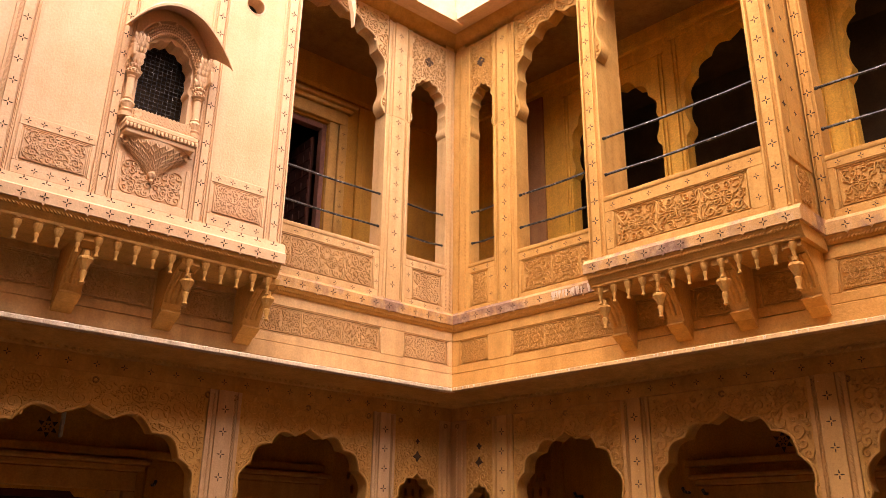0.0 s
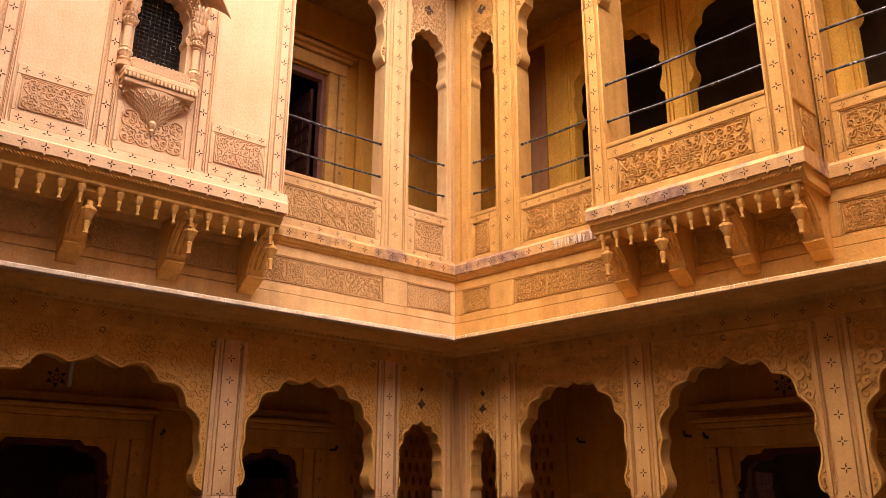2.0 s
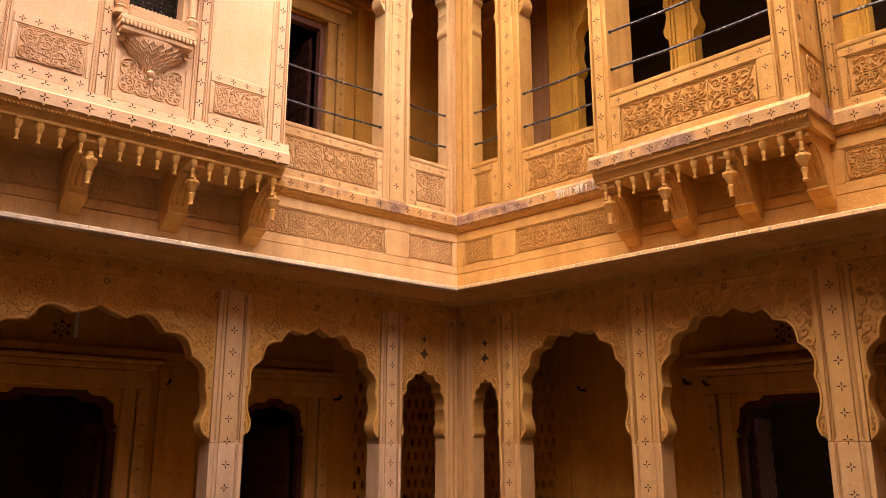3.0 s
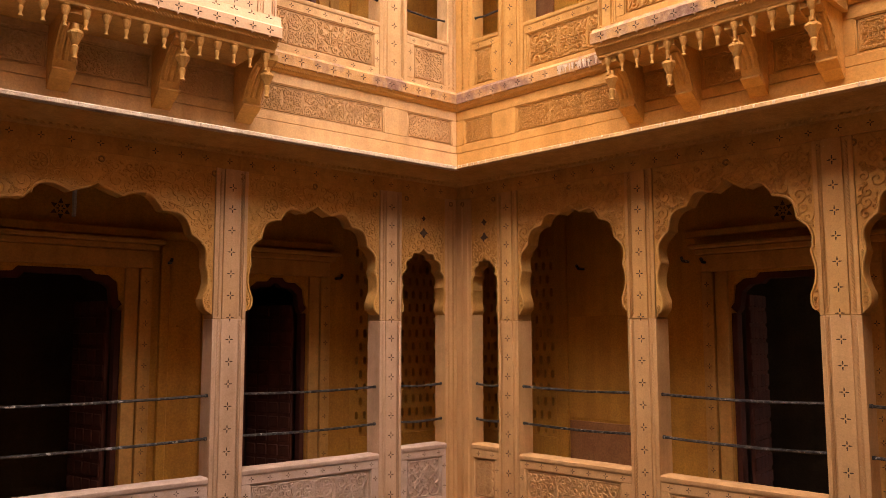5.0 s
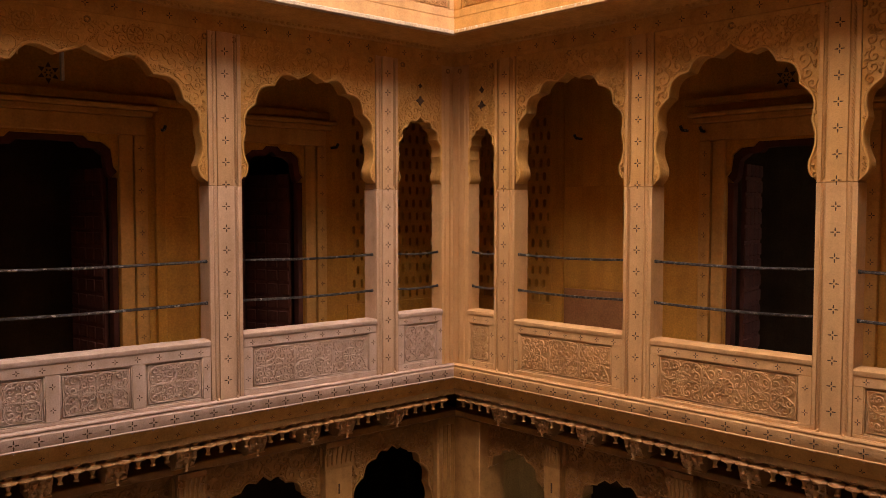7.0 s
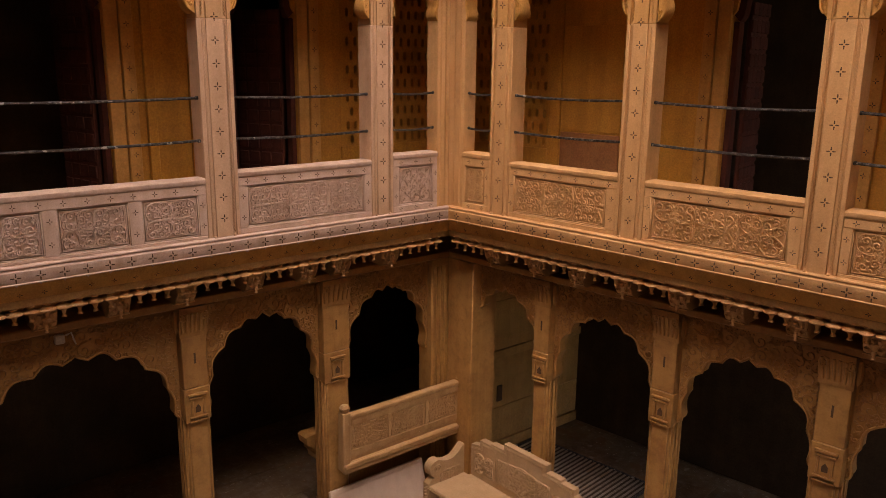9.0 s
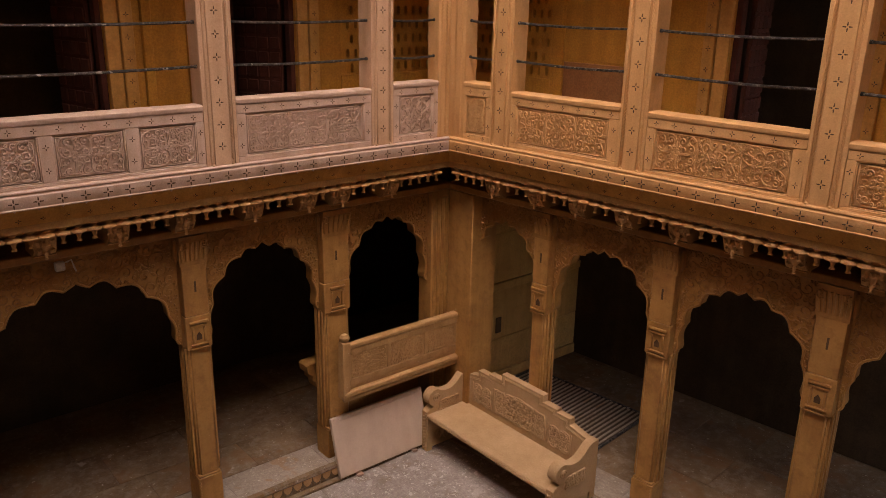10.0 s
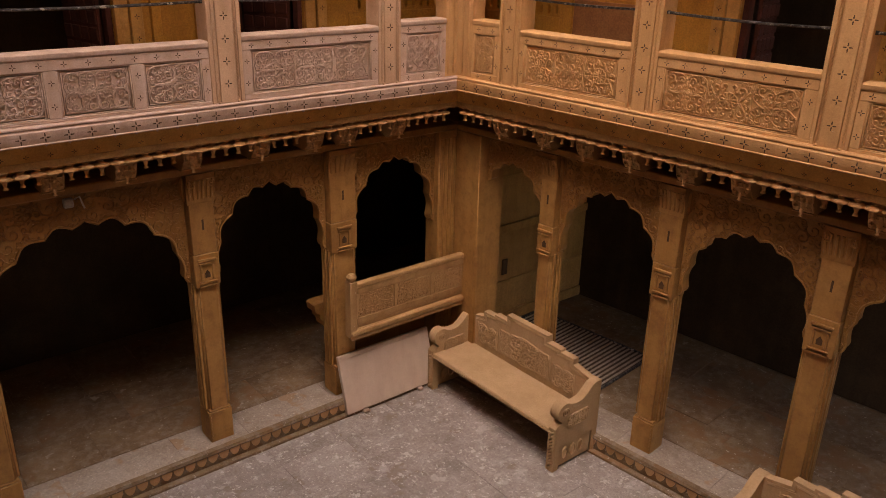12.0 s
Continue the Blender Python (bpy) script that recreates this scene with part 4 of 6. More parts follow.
part("slot", Solid().box(-1.25, -1.17, -0.49, -0.470, 0.80, 0.99, 0.004), HOLLOW_SHADE, ew, "small dark slot in the wall")
structure("arcade_back_wall", Solid().box(-3.0, 7.2, -2.75, -2.6, 0.17, 2.96), RW, ROOM, "plastered back wall coloured as deep arcade shade", "wall")
structure("arcade_rear_west", Solid().box(-0.5, 6.3, -2.9, -2.75, 0.17, 2.96), LW, ROOM, "plaster wall deep in the arcade, coloured as shade", "wall")

# scalloped plinth edge
for wing, far in ((LW, 4.6), (RW, 5.0)):
    t = thing("plinth_edge", wing, (0.0, -0.19, 0), "worn stone step with a scalloped edge", "step", "plinth edges")
    part("nosing", Solid().prism([(-0.215, 0.135), (-0.165, 0.135), (-0.155, 0.15), (-0.165, 0.178), (-0.215, 0.18)], -0.2, far, "u"), PLINTH, t)
    sc = Solid()
    for u in span(-0.2, far, 0.105):
        sc.prism([(u + 0.046 * math.cos(k * math.pi / 7), 0.132 - 0.075 * math.sin(k * math.pi / 7)) for k in range(8)], -0.2, -0.168)
    part("riser", Solid().box(-0.2, far, -0.205, -0.182, 0.02, 0.134, 0.002), PLINTH, t)
    part("scalloped_fringe", sc, BISCUIT, t, kind="stuff")
    part("foot_course", Solid().box(-0.2, far, -0.21, -0.125, -0.02, 0.022, 0.006), PLINTH, t)
    rng3, row = random.Random(8 + len(t.name)), 0
    for d0, d1 in ((-0.62, -0.218), (-1.12, -0.623), (-1.75, -1.123), (-2.55, -1.753)):
        u = (0.3 if wing is LW else -0.25) + 0.21 * row - (0.9 if row else 0)
        while u < far:
            n = rng3.choice((0.62, 0.78, 0.94))
            key = ("plinth_slab", n, round(d1 - d0, 2))
            if not (wing is RW and row in (1, 2) and u < 1.45):
                # Edge row takes the paler paving, all rows behind it the darker one.
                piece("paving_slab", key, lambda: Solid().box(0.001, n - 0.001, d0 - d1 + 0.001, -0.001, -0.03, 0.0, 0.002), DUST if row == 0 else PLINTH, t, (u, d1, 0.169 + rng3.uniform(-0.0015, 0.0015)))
            u += n
        row += 1

# iron grating in the arcade floor
g = thing("floor_grating", RW, (0.7, -1.4, 0.17), "dark iron floor grating let into the arcade floor", "grating")
part("grating_frame", Solid().box(-0.25, 1.30, -0.88, -0.85, 0.165, 0.19).box(-0.25, 1.30, -1.85, -1.82, 0.165, 0.19).box(-0.28, -0.25, -1.85, -0.85, 0.165, 0.19).box(1.30, 1.33, -1.85, -0.85, 0.165, 0.19), IRON, g)
# Dark sheet right under the bars stands in for the unlit pit.
part("pit_cover", Solid().box(-0.25, 1.30, -1.82, -0.88, 0.172, 0.176), ROOM, g)
for u in span(-0.25, 1.30, 0.056):
    piece("grating_bar", "gbar", lambda: Solid().box(-0.012, 0.012, -0.47, 0.47, 0.0, 0.012, 0.003), DUST, g, (u, -1.35, 0.176))

# ======== middle gallery ========
ML = "sandstone pillar with dark cross marks and cable mouldings"
for wing, pos in ((LW, ((0.64, 0.87), (2.10, 2.36), (4.04, 4.28))), (RW, ((0.49, 0.72), (1.80, 2.04), (3.21, 3.46), (4.65, 4.9)))):
    for a, b in pos:
        # Lower shafts are paler: dust, and the light's gradient put into colour.
        pillar(wing, a, b, 3.275, 6.0, 0.006, 4.87, ML, "pillars of the middle gallery", BISCUIT if wing is LW else HONEY, lower=DUSTED_LIT if wing is LW else TAN)
for wing, w in ((LW, 0.14), (RW, 0.17)):
    t = thing("corner_pillar", wing, (w / 2, -0.08, 3.275), "sandstone corner pillar with cable mouldings", "pillar", "corner pillars")
    part("shaft", Solid().box(0.0 if wing is LW else -0.15, w, -0.16, -0.01, 3.275, 6.0, 0.004), TAN, t)
    r = Solid()
    rope(r, w * 0.32, -0.012, 3.3, 5.95, 0.022, 0.03, 1)
    rope(r, w * 0.72, -0.012, 3.3, 5.95, 0.022, 0.03, -1)
    part("cable_moulding", r, TAN, t, kind="stuff")
MA = "cusped sandstone arch with carved floral spandrels"
for i, (a, b, zs, za) in enumerate(((0.14, 0.64, 4.93, 5.53), (0.87, 2.10, 4.92, 5.80), (2.36, 4.04, 4.90, 5.79))):
    t = arch_panel(LW, a, b, zs, za, 6.0, -0.014, MA, "arches of the middle gallery", 0.14, SAND, True, 20 + i, lift=0.0065)
    if i == 0:
        for z, r in ((5.66, 0.045), (5.79, 0.022)):
            part("pierced_diamond", Solid().prism([((a + b) / 2 + r * math.cos(k * math.pi / 4) * (1 if k % 2 == 0 else 0.55), z + r * math.sin(k * math.pi / 4) * (1 if k % 2 == 0 else 0.55)) for k in range(8)], -0.04, -0.0015), HOLLOW_SHADE, t)
for i, (a, b, zs, za) in enumerate(((0.17, 0.49, 4.93, 5.46), (0.72, 1.80, 4.92, 5.82), (2.04, 3.21, 4.88, 5.84), (3.46, 4.65, 4.88, 5.82))):
    t = arch_panel(RW, a, b, zs, za, 6.0, -0.014, MA, "arches of the middle gallery", 0.14, SAND, True, 30 + i)
    if i == 0:
        for z, r in ((5.62, 0.045), (5.76, 0.03)):
            part("pierced_diamond", Solid().prism([((a + b) / 2 + r * math.cos(k * math.pi / 4) * (1 if k % 2 == 0 else 0.55), z + r * math.sin(k * math.pi / 4) * (1 if k % 2 == 0 else 0.55)) for k in range(8)], -0.04, -0.0015), HOLLOW_SHADE, t)
MP = "pale dusty sandstone parapet with carved floral panels"
for i, (a, b, zt, pans) in enumerate(((0.14, 0.64, 3.79, ((0.19, 0.58, 3.33, 3.68, 1, "lattice"),)), (0.87, 2.10, 3.76, ((0.94, 2.03, 3.32, 3.645, 3, ("rosette", "scroll", "scroll")),)),
                                     (2.36, 4.04, 3.73, ((2.42, 2.84, 3.30, 3.61, 1), (2.93, 3.40, 3.30, 3.61, 1), (3.49, 3.97, 3.30, 3.61, 1))))):
    parapet(LW, a, b, 3.275, zt, 0.0, pans, MP, "parapets of the middle gallery", PALE, seed=100 + 20 * i)
for i, (a, b, zt, pans) in enumerate(((0.17, 0.49, 3.79, ((0.20, 0.44, 3.33, 3.67, 1, "scroll"),)), (0.72, 1.80, 3.75, ((0.77, 1.71, 3.315, 3.64, 3, ("rosette", "scroll", "rosette")),)),
                                     (2.04, 3.21, 3.735, ((2.10, 3.13, 3.30, 3.62, 3, ("scroll", "rosette", "scroll")),)), (3.46, 4.65, 3.71, ((3.52, 4.58, 3.30, 3.60, 3, "scroll"),)))):
    parapet(RW, a, b, 3.275, zt, 0.0, pans, MP, "parapets of the middle gallery", TAN, seed=200 + 20 * i)
RL = "slightly bent black iron rod between the pillars"
for wing, pos in ((LW, ((0.14, 0.64), (0.87, 2.10), (2.36, 4.04))), (RW, ((0.17, 0.49), (0.72, 1.80), (2.04, 3.21), (3.46, 4.65)))):
    for a, b in pos:
        rods(wing, a, b, (4.31, 4.00), -0.07, RL, "gallery rods")


def door_leaf(wing, u, v0, v1, z0, z1, swing=0):
    """Open wooden leaf that stands into the room, with raised square panels."""
    t = thing("door_leaf", wing, (u, v0, z0), "dark studded wooden door leaf standing open", "door", "door leaves")
    board = part("board", Solid().box(u, u + 0.035, v1, v0, z0 + 0.01, z1 - 0.02), WOOD, t)
    n = 14
    for i in range(n):
        for j in range(4):
            zc, vc = z0 + (i + 0.5) * (z1 - z0) / n, v0 + (j + 0.5) * (v1 - v0) / 4
            piece("raised_panel", "dpanel", lambda: Solid().box(-0.012, 0.010, -0.056, 0.056, -0.052, 0.052, 0.009), WOOD, board, (u + 0.035, vc, zc))
    t.matrix_world = t.matrix_world @ Matrix.Rotation(wing.sign * radians(swing), 4, 'Z')
    return t


def doorway(wing, u0, u1, z0, z1, v, wood, label, soft=True):
    """Stone surround with cornice and the wooden frame in it."""
    t = thing("door_surround", wing, ((u0 + u1) / 2, v, z0), label, "door frame", "door surrounds")
    s = Solid()
    for a, b in ((u0 - 0.22, u0 - 0.12), (u1 + 0.12, u1 + 0.22), (u0 - 0.11, u0), (u1, u1 + 0.11)):
        s.box(a, b, v, v + (0.05 if b - a < 0.105 else 0.035), z0, z1 + 0.02, 0.006)
    s.box(u0 - 0.22, u1 + 0.22, v, v + 0.05, z1 + 0.021, z1 + 0.17, 0.008)
    s.box(u0 - 0.26, u1 + 0.26, v, v + 0.09, z1 + 0.171, z1 + 0.22, 0.01)
    s.box(u0 - 0.3, u1 + 0.3, v, v + 0.13, z1 + 0.221, z1 + 0.26, 0.01)
    sm = part("stone_moulding", s, SAND, t)
    for z in span(z0, z1, 0.17):
        crosses(sm, [(u0 - 0.17, v + 0.05, z), (u1 + 0.17, v + 0.05, z)], 0.04)
    w = Solid()
    if soft:
        out, inn = soft_door(u0, u1, z1), [(a, b - 0.05) for a, b in soft_door(u0 + 0.05, u1 - 0.05, z1)]
        w.prism(out + inn[::-1], v - 0.12, v - 0.03)
        w.box(u0, u0 + 0.05, v - 0.12, v - 0.03, z0, z1 - 0.33).box(u1 - 0.05, u1, v - 0.12, v - 0.03, z0, z1 - 0.33)
    else:
        w.box(u0, u0 + 0.055, v - 0.12, v - 0.03, z0, z1).box(u1 - 0.055, u1, v - 0.12, v - 0.03, z0, z1).box(u0 + 0.055, u1 - 0.055, v - 0.12, v - 0.03, z1 - 0.07, z1)
    part("wooden_frame", w, wood, t, "red-brown wooden door frame")
    return t


def soft_door(u0, u1, z):
    """Head of a doorway with rounded, stepped shoulders."""
    w = u1 - u0
    return [(u0, z - 0.28), (u0 + 0.03, z - 0.24), (u0 + 0.05, z - 0.10), (u0 + 0.12, z - 0.045), (u0 + 0.22, z - 0.04), (u0 + 0.26, z),
            (u1 - 0.26, z), (u1 - 0.22, z - 0.04), (u1 - 0.12, z - 0.045), (u1 - 0.05, z - 0.10), (u1 - 0.03, z - 0.24), (u1, z - 0.28)]


def jali(parent, u0, u1, z0, z1, v, w=0.094, h=0.135):
    """Pierced stone screen: staggered rows of tall lozenge holes."""
    s = Solid()
    nz = int((z1 - z0) / h)
    for j in range(nz):
        zc = z0 + (j + 0.5) * h
        off = w / 2 if j % 2 else 0.0
        n = int((u1 - u0 - off) / w)
        if off:
            s.box(u0, u0 + off, v - 0.05, v, zc - h / 2, zc + h / 2, 0.0005)
        for i in range(n):
            c = u0 + off + (i + 0.5) * w
            for q in (-1, 1):
                s.prism([(c + q * w / 2, zc + h / 2), (c, zc + h / 2), (c, zc + 0.048), (c + q * 0.017, zc + 0.03), (c + q * 0.017, zc - 0.03), (c, zc - 0.048), (c, zc - h / 2), (c + q * w / 2, zc - h / 2)], v - 0.05, v)
        e = u0 + off + n * w
        if u1 - e > 0.003:
            s.box(e, u1, v - 0.05, v, zc - h / 2, zc + h / 2, 0.0005)
    part("pierced_screen", s, OCHRE, parent, "pierced stone screen with lozenge holes", smooth=0, kind="stuff")
    return z0 + nz * h


# Dark star on the wall face; the hole's depth is only coloured.
def star_vent(parent, u, z, v, r=0.085):
    s = Solid()
    for k in range(6):
        a = k * math.pi / 3 + math.pi / 6
        s.prism([(u + r * math.cos(a), z + r * math.sin(a)), (u + r * 0.56 * math.cos(a + 0.42), z + r * 0.56 * math.sin(a + 0.42)), (u + r * 0.56 * math.cos(a - 0.42), z + r * 0.56 * math.sin(a - 0.42))], v - 0.02, v + 0.003)
        b = a + math.pi / 6
        s.prism([(u + r * 0.48 * math.cos(b), z + r * 0.48 * math.sin(b)), (u + r * 0.2 * math.cos(b + 0.45), z + r * 0.2 * math.sin(b + 0.45)), (u + r * 0.2 * math.cos(b - 0.45), z + r * 0.2 * math.sin(b - 0.45))], v - 0.02, v + 0.003)
    part("star_vent", s, HOLLOW_SHADE, parent, "six-pointed star vent")


BV = -1.12
wl = structure("wall_west_middle", wall_with_openings(0.45, 6.3, FLOOR2, 6.1, BV - 0.15, BV, [(0.93, 1.58, FLOOR2, 5.285, soft_door(0.93, 1.58, 5.285)), (2.65, 3.70, FLOOR2, 5.285, soft_door(2.65, 3.70, 5.285))]), LW, OCHRE, "ochre plastered back wall of the middle gallery", "wall")
top = jali(wl, -0.95, 0.45, 3.75, 5.75, BV)
part("wall_below_screen", Solid().box(-0.95, 0.45, BV - 0.1, BV + 0.012, FLOOR2, 3.75, 0.004), OCHRE, wl)
part("wall_over_screen", Solid().box(-0.95, 0.45, BV - 0.1, BV, top, 6.1, 0.001), OCHRE, wl)
part("corner_fill", Solid().box(-1.35, -0.95, BV - 0.1, BV, FLOOR2, 6.1, 0.001), OCHRE, wl)
part("cornice", Solid().box(0.68, 6.3, BV, BV + 0.07, 5.56, 5.63, 0.01), OCHRE, wl)
for u in (1.5, 3.16, 4.3):
    star_vent(wl, u, 5.75, BV)
doorway(LW, 0.93, 1.58, FLOOR2, 5.285, BV, WOOD, "sandstone door surround with crosses and a wooden frame")
doorway(LW, 2.65, 3.70, FLOOR2, 5.285, BV, WOOD, "sandstone door surround with crosses and a wooden frame")
door_leaf(LW, 1.0, BV - 0.125, BV - 0.66, FLOOR2, 5.05, 24)
door_leaf(LW, 2.71, BV - 0.125, BV - 0.66, FLOOR2, 5.05, 12)
pz = Solid()
for a, b in ((1.86, 1.98), (2.28, 2.36)):
    pz.box(a, b, BV, BV + 0.05, FLOOR2, 5.5, 0.006)
part("pilaster_strip", pz, OCHRE, wl)
part("niche_frame", Solid().box(2.06, 2.2, BV, BV + 0.02, 4.62, 4.64, 0.003).box(2.06, 2.2, BV, BV + 0.02, 4.82, 4.84, 0.003), OCHRE, wl)
wr = structure("wall_north_middle", wall_with_openings(0.28, 7.2, FLOOR2, 6.1, BV - 0.15, BV, [(2.08, 3.05, FLOOR2, 5.255, soft_door(2.08, 3.05, 5.255))]), RW, OCHRE, "ochre plastered back wall of the middle gallery", "wall")
top = jali(wr, -0.95, 0.28, 3.75, 5.75, BV)
part("wall_below_screen", Solid().box(-0.95, 0.28, BV - 0.1, BV + 0.012, FLOOR2, 3.75, 0.004), OCHRE, wr)
part("wall_over_screen", Solid().box(-0.95, 0.28, BV - 0.1, BV, top, 6.1, 0.001), OCHRE, wr)
part("corner_fill", Solid().box(-1.2, -0.95, BV - 0.1, BV, FLOOR2, 6.1, 0.001), OCHRE, wr)
part("edge_pilaster", Solid().box(0.285, 0.43, BV, BV + 0.03, FLOOR2, 6.1, 0.008), OCHRE, wr)
for a, b in ((3.95, 4.92), (4.92, 5.3)):
    part("stone_course", Solid().box(0.435, 1.10, BV, BV + 0.008, a + 0.003, b, 0.004), OCHRE, wr)
part("red_dado", Solid().box(0.435, 1.10, BV, BV + 0.014, FLOOR2, 3.93, 0.004), REDOX, wr, "worn red-washed dado")
part("cornice", Solid().box(1.72, 7.0, BV, BV + 0.07, 5.58, 5.64, 0.01), OCHRE, wr)
star_vent(wr, 2.56, 5.74, BV)
star_vent(wr, 3.5, 5.74, BV)
doorway(RW, 2.08, 3.05, FLOOR2, 5.255, BV, WOOD, "sandstone door surround with crosses and a wooden frame")
door_leaf(RW, 2.14, BV - 0.16, BV - 0.58, FLOOR2, 5.1, -6)
for wing, u, z in ((LW, 2.3, 5.36), (LW, 0.62, 5.3), (RW, 0.62, 5.38), (RW, 1.72, 5.38), (RW, 1.9, 5.36)):
    t = thing("wall_hook", wing, (u, BV, z), "short dark iron hook on the back wall", "hook", "wall hooks")
    part("peg", Solid().tube([(u, BV - 0.02, z), (u, BV + 0.09, z), (u, BV + 0.12, z + 0.03)], 0.014, 6), IRON, t)
structure("partition_west_middle", Solid().box(-0.4, 6.3, -2.6, -2.5, FLOOR2, 6.1), LW, ROOM, "wall of the room behind, coloured dark for its shade", "wall")
structure("partition_north_middle", Solid().box(-0.5, 7.2, -2.6, -2.5, FLOOR2, 6.1), RW, ROOM, "wall of the room behind, coloured dark for its shade", "wall")
# white strip lamp hanging in the west gallery
t = thing("strip_lamp", LW, (3.19, -0.6, 5.62), "thin white hanging strip on the gallery ceiling, unlit", "lamp")
part("strip", Solid().box(3.18, 3.205, -0.62, -0.58, 5.62, 6.1), WHITE, t)
# ragged white paper over the ground arch, built as a small box with strands
t = thing("junction_box", LW, (3.37, -0.29, 2.55), "small ragged white paper scrap with loose strands", "junction box")
part("box", Solid().box(3.34, 3.41, -0.385, -0.345, 2.565, 2.635, 0.008), WHITE, t)
part("loose_wires", Solid().tube([(3.335, -0.35, 2.625), (3.30, -0.33, 2.645), (3.285, -0.34, 2.59), (3.27, -0.35, 2.545)], 0.007, 5), WHITE, t)

# ======== upper gallery ========
UL = "sandstone upper gallery pillar with dark cross marks and cable mouldings"
ZT = 10.0
pillar(LW, 0.59, 0.89, 7.02, ZT, 0.006, 8.90, UL, "pillars of the upper gallery", BUFF)
pillar(RW, 0.53, 0.82, 7.02, ZT, 0.006, 8.88, UL, "pillars of the upper gallery", SAND)
pillar(RW, 3.47, 3.56, 7.02, ZT, 0.0, 8.9, UL, "pillars of the upper gallery", SAND)
pillar(RW, 4.75, 5.0, 7.02, ZT, 0.006, 8.9, UL, "pillars of the upper gallery", SAND)
for wing, w in ((LW, 0.11), (RW, 0.2)):
    t = thing("corner_pillar", wing, (w / 2, -0.08, 7.02), "sandstone corner pillar with cable mouldings", "pillar", "corner pillars")
    part("shaft", Solid().box(0.0 if wing is LW else -0.15, w, -0.16, -0.01, 7.02, ZT, 0.004), (BUFF if wing is LW else SAND), t)
    r = Solid()
    rope(r, w * 0.35, -0.011, 7.05, 9.9, 0.026, 0.04, 1)
    rope(r, w * 0.75, -0.011, 7.05, 9.9, 0.026, 0.04, -1)
    part("cable_moulding", r, (BUFF if wing is LW else SAND), t, kind="stuff")
UA = "cusped sandstone arch of the upper gallery with carved spandrels"
arch_panel(LW, 0.11, 0.59, 8.92, 9.52, ZT, -0.014, UA, "arches of the upper gallery", 0.14, BUFF, True, 81)
arch_panel(LW, 0.89, 2.16, 8.90, 9.95, ZT + 0.05, -0.014, UA, "arches of the upper gallery", 0.14, BUFF, True, 82)
arch_panel(RW, 0.2, 0.53, 8.90, 9.48, ZT, -0.014, UA, "arches of the upper gallery", 0.14, SAND, True, 83)
arch_panel(RW, 0.82, 1.88, 8.88, 9.88, ZT + 0.05, -0.014, UA, "arches of the upper gallery", 0.14, SAND, True, 84)
arch_panel(RW, 3.56, 4.75, 8.9, 9.9, ZT + 0.05, -0.014, UA, "arches of the upper gallery", 0.14, SAND, False, 85)
for wing, k in ((LW, 0.36), (RW, 0.365)):
    t = thing("pierced_flower", wing, (k, -0.02, 9.72), "dark flower-shaped hole pierced over the small arch", "vent", "pierced flowers")
    s = Solid()
    for q in range(4):
        a = q * math.pi / 2
        s.prism([(k + 0.03 * math.cos(a) + 0.025 * math.cos(b * math.pi / 4), 9.72 + 0.03 * math.sin(a) + 0.025 * math.sin(b * math.pi / 4)) for b in range(8)], -0.04, -0.002 + 0.0006 * q)
    part("hole", s, HOLLOW_SHADE, t)
UP = "warm sandstone parapet with carved floral panels"
for i, (a, b, pans) in enumerate(((0.11, 0.59, ((0.14, 0.51, 7.07, 7.385, 1),)), (0.89, 2.16, ((0.94, 2.10, 7.08, 7.385, 4, ("scroll", "rosette", "scroll", "rosette")),)))):
    parapet(LW, a, b, 7.02, 7.505, 0.0, pans, UP, "parapets of the upper gallery", BUFF, seed=300 + 20 * i)
for i, (a, b, pans) in enumerate(((0.2, 0.53, ((0.225, 0.45, 7.05, 7.39, 1),)), (0.82, 1.88, ((0.85, 1.82, 7.06, 7.375, 3, "rosette"),)), (3.56, 4.75, ((3.60, 4.6, 7.08, 7.385, 2, "rosette"),)))):
    parapet(RW, a, b, 7.02, 7.495, 0.0, pans, UP, "parapets of the upper gallery", SAND, seed=400 + 20 * i)
for wing, pos in ((LW, ((0.11, 0.59), (0.89, 2.16))), (RW, ((0.2, 0.53), (0.82, 1.88), (3.56, 4.75)))):
    for a, b in pos:
        rods(wing, a, b, (8.05, 7.72), -0.05, RL, "gallery rods")
for wing, far in ((LW, 6.3), (RW, 7.2)):
    lt = structure("lintel_west_upper" if wing is LW else "lintel_north_upper", Solid().prism([(-0.16, ZT + 0.052), (-0.002, ZT + 0.052), (0.03, ZT + 0.075), (0.05, ZT + 0.1), (0.10, ZT + 0.138 + (0 if wing is LW else 0.001)), (-0.16, ZT + 0.138)], 0.0 if wing is LW else -0.1, far, "u"), wing, SAND, "sandstone lintel moulding below the eave", "lintel")
    part("lintel_course", Solid().box(0.0, 0.12, -0.16, -0.02, ZT + 0.001, ZT + 0.05, 0.002), SAND, lt)
    ev = thing("eave_edge", wing, (0.5, 0.42, 10.1), "pale stepped stone edge of the eave", "eave", "eave edges")
    part("step", Solid().prism([(0.17, 10.138), (0.17, 10.12), (0.21, 10.12), (0.21, 10.105), (0.27, 10.105), (0.27, 10.085), (0.33, 10.085), (0.33, 10.2), (0.291, 10.2), (0.291, 10.138)], (0.17 if wing is LW else 0.33), far, "u"), CREAM, ev)

# back walls of the upper gallery
BU = -1.12
wl3 = structure("wall_west_upper", wall_with_openings(-1.3, 6.3, 6.83, 10.14, BU - 0.15, BU, [(0.87, 1.60, 6.83, 9.26, None), (2.7, 3.6, 6.83, 9.2, None)]), LW, OCHRE, "ochre plastered back wall of the upper gallery", "wall")
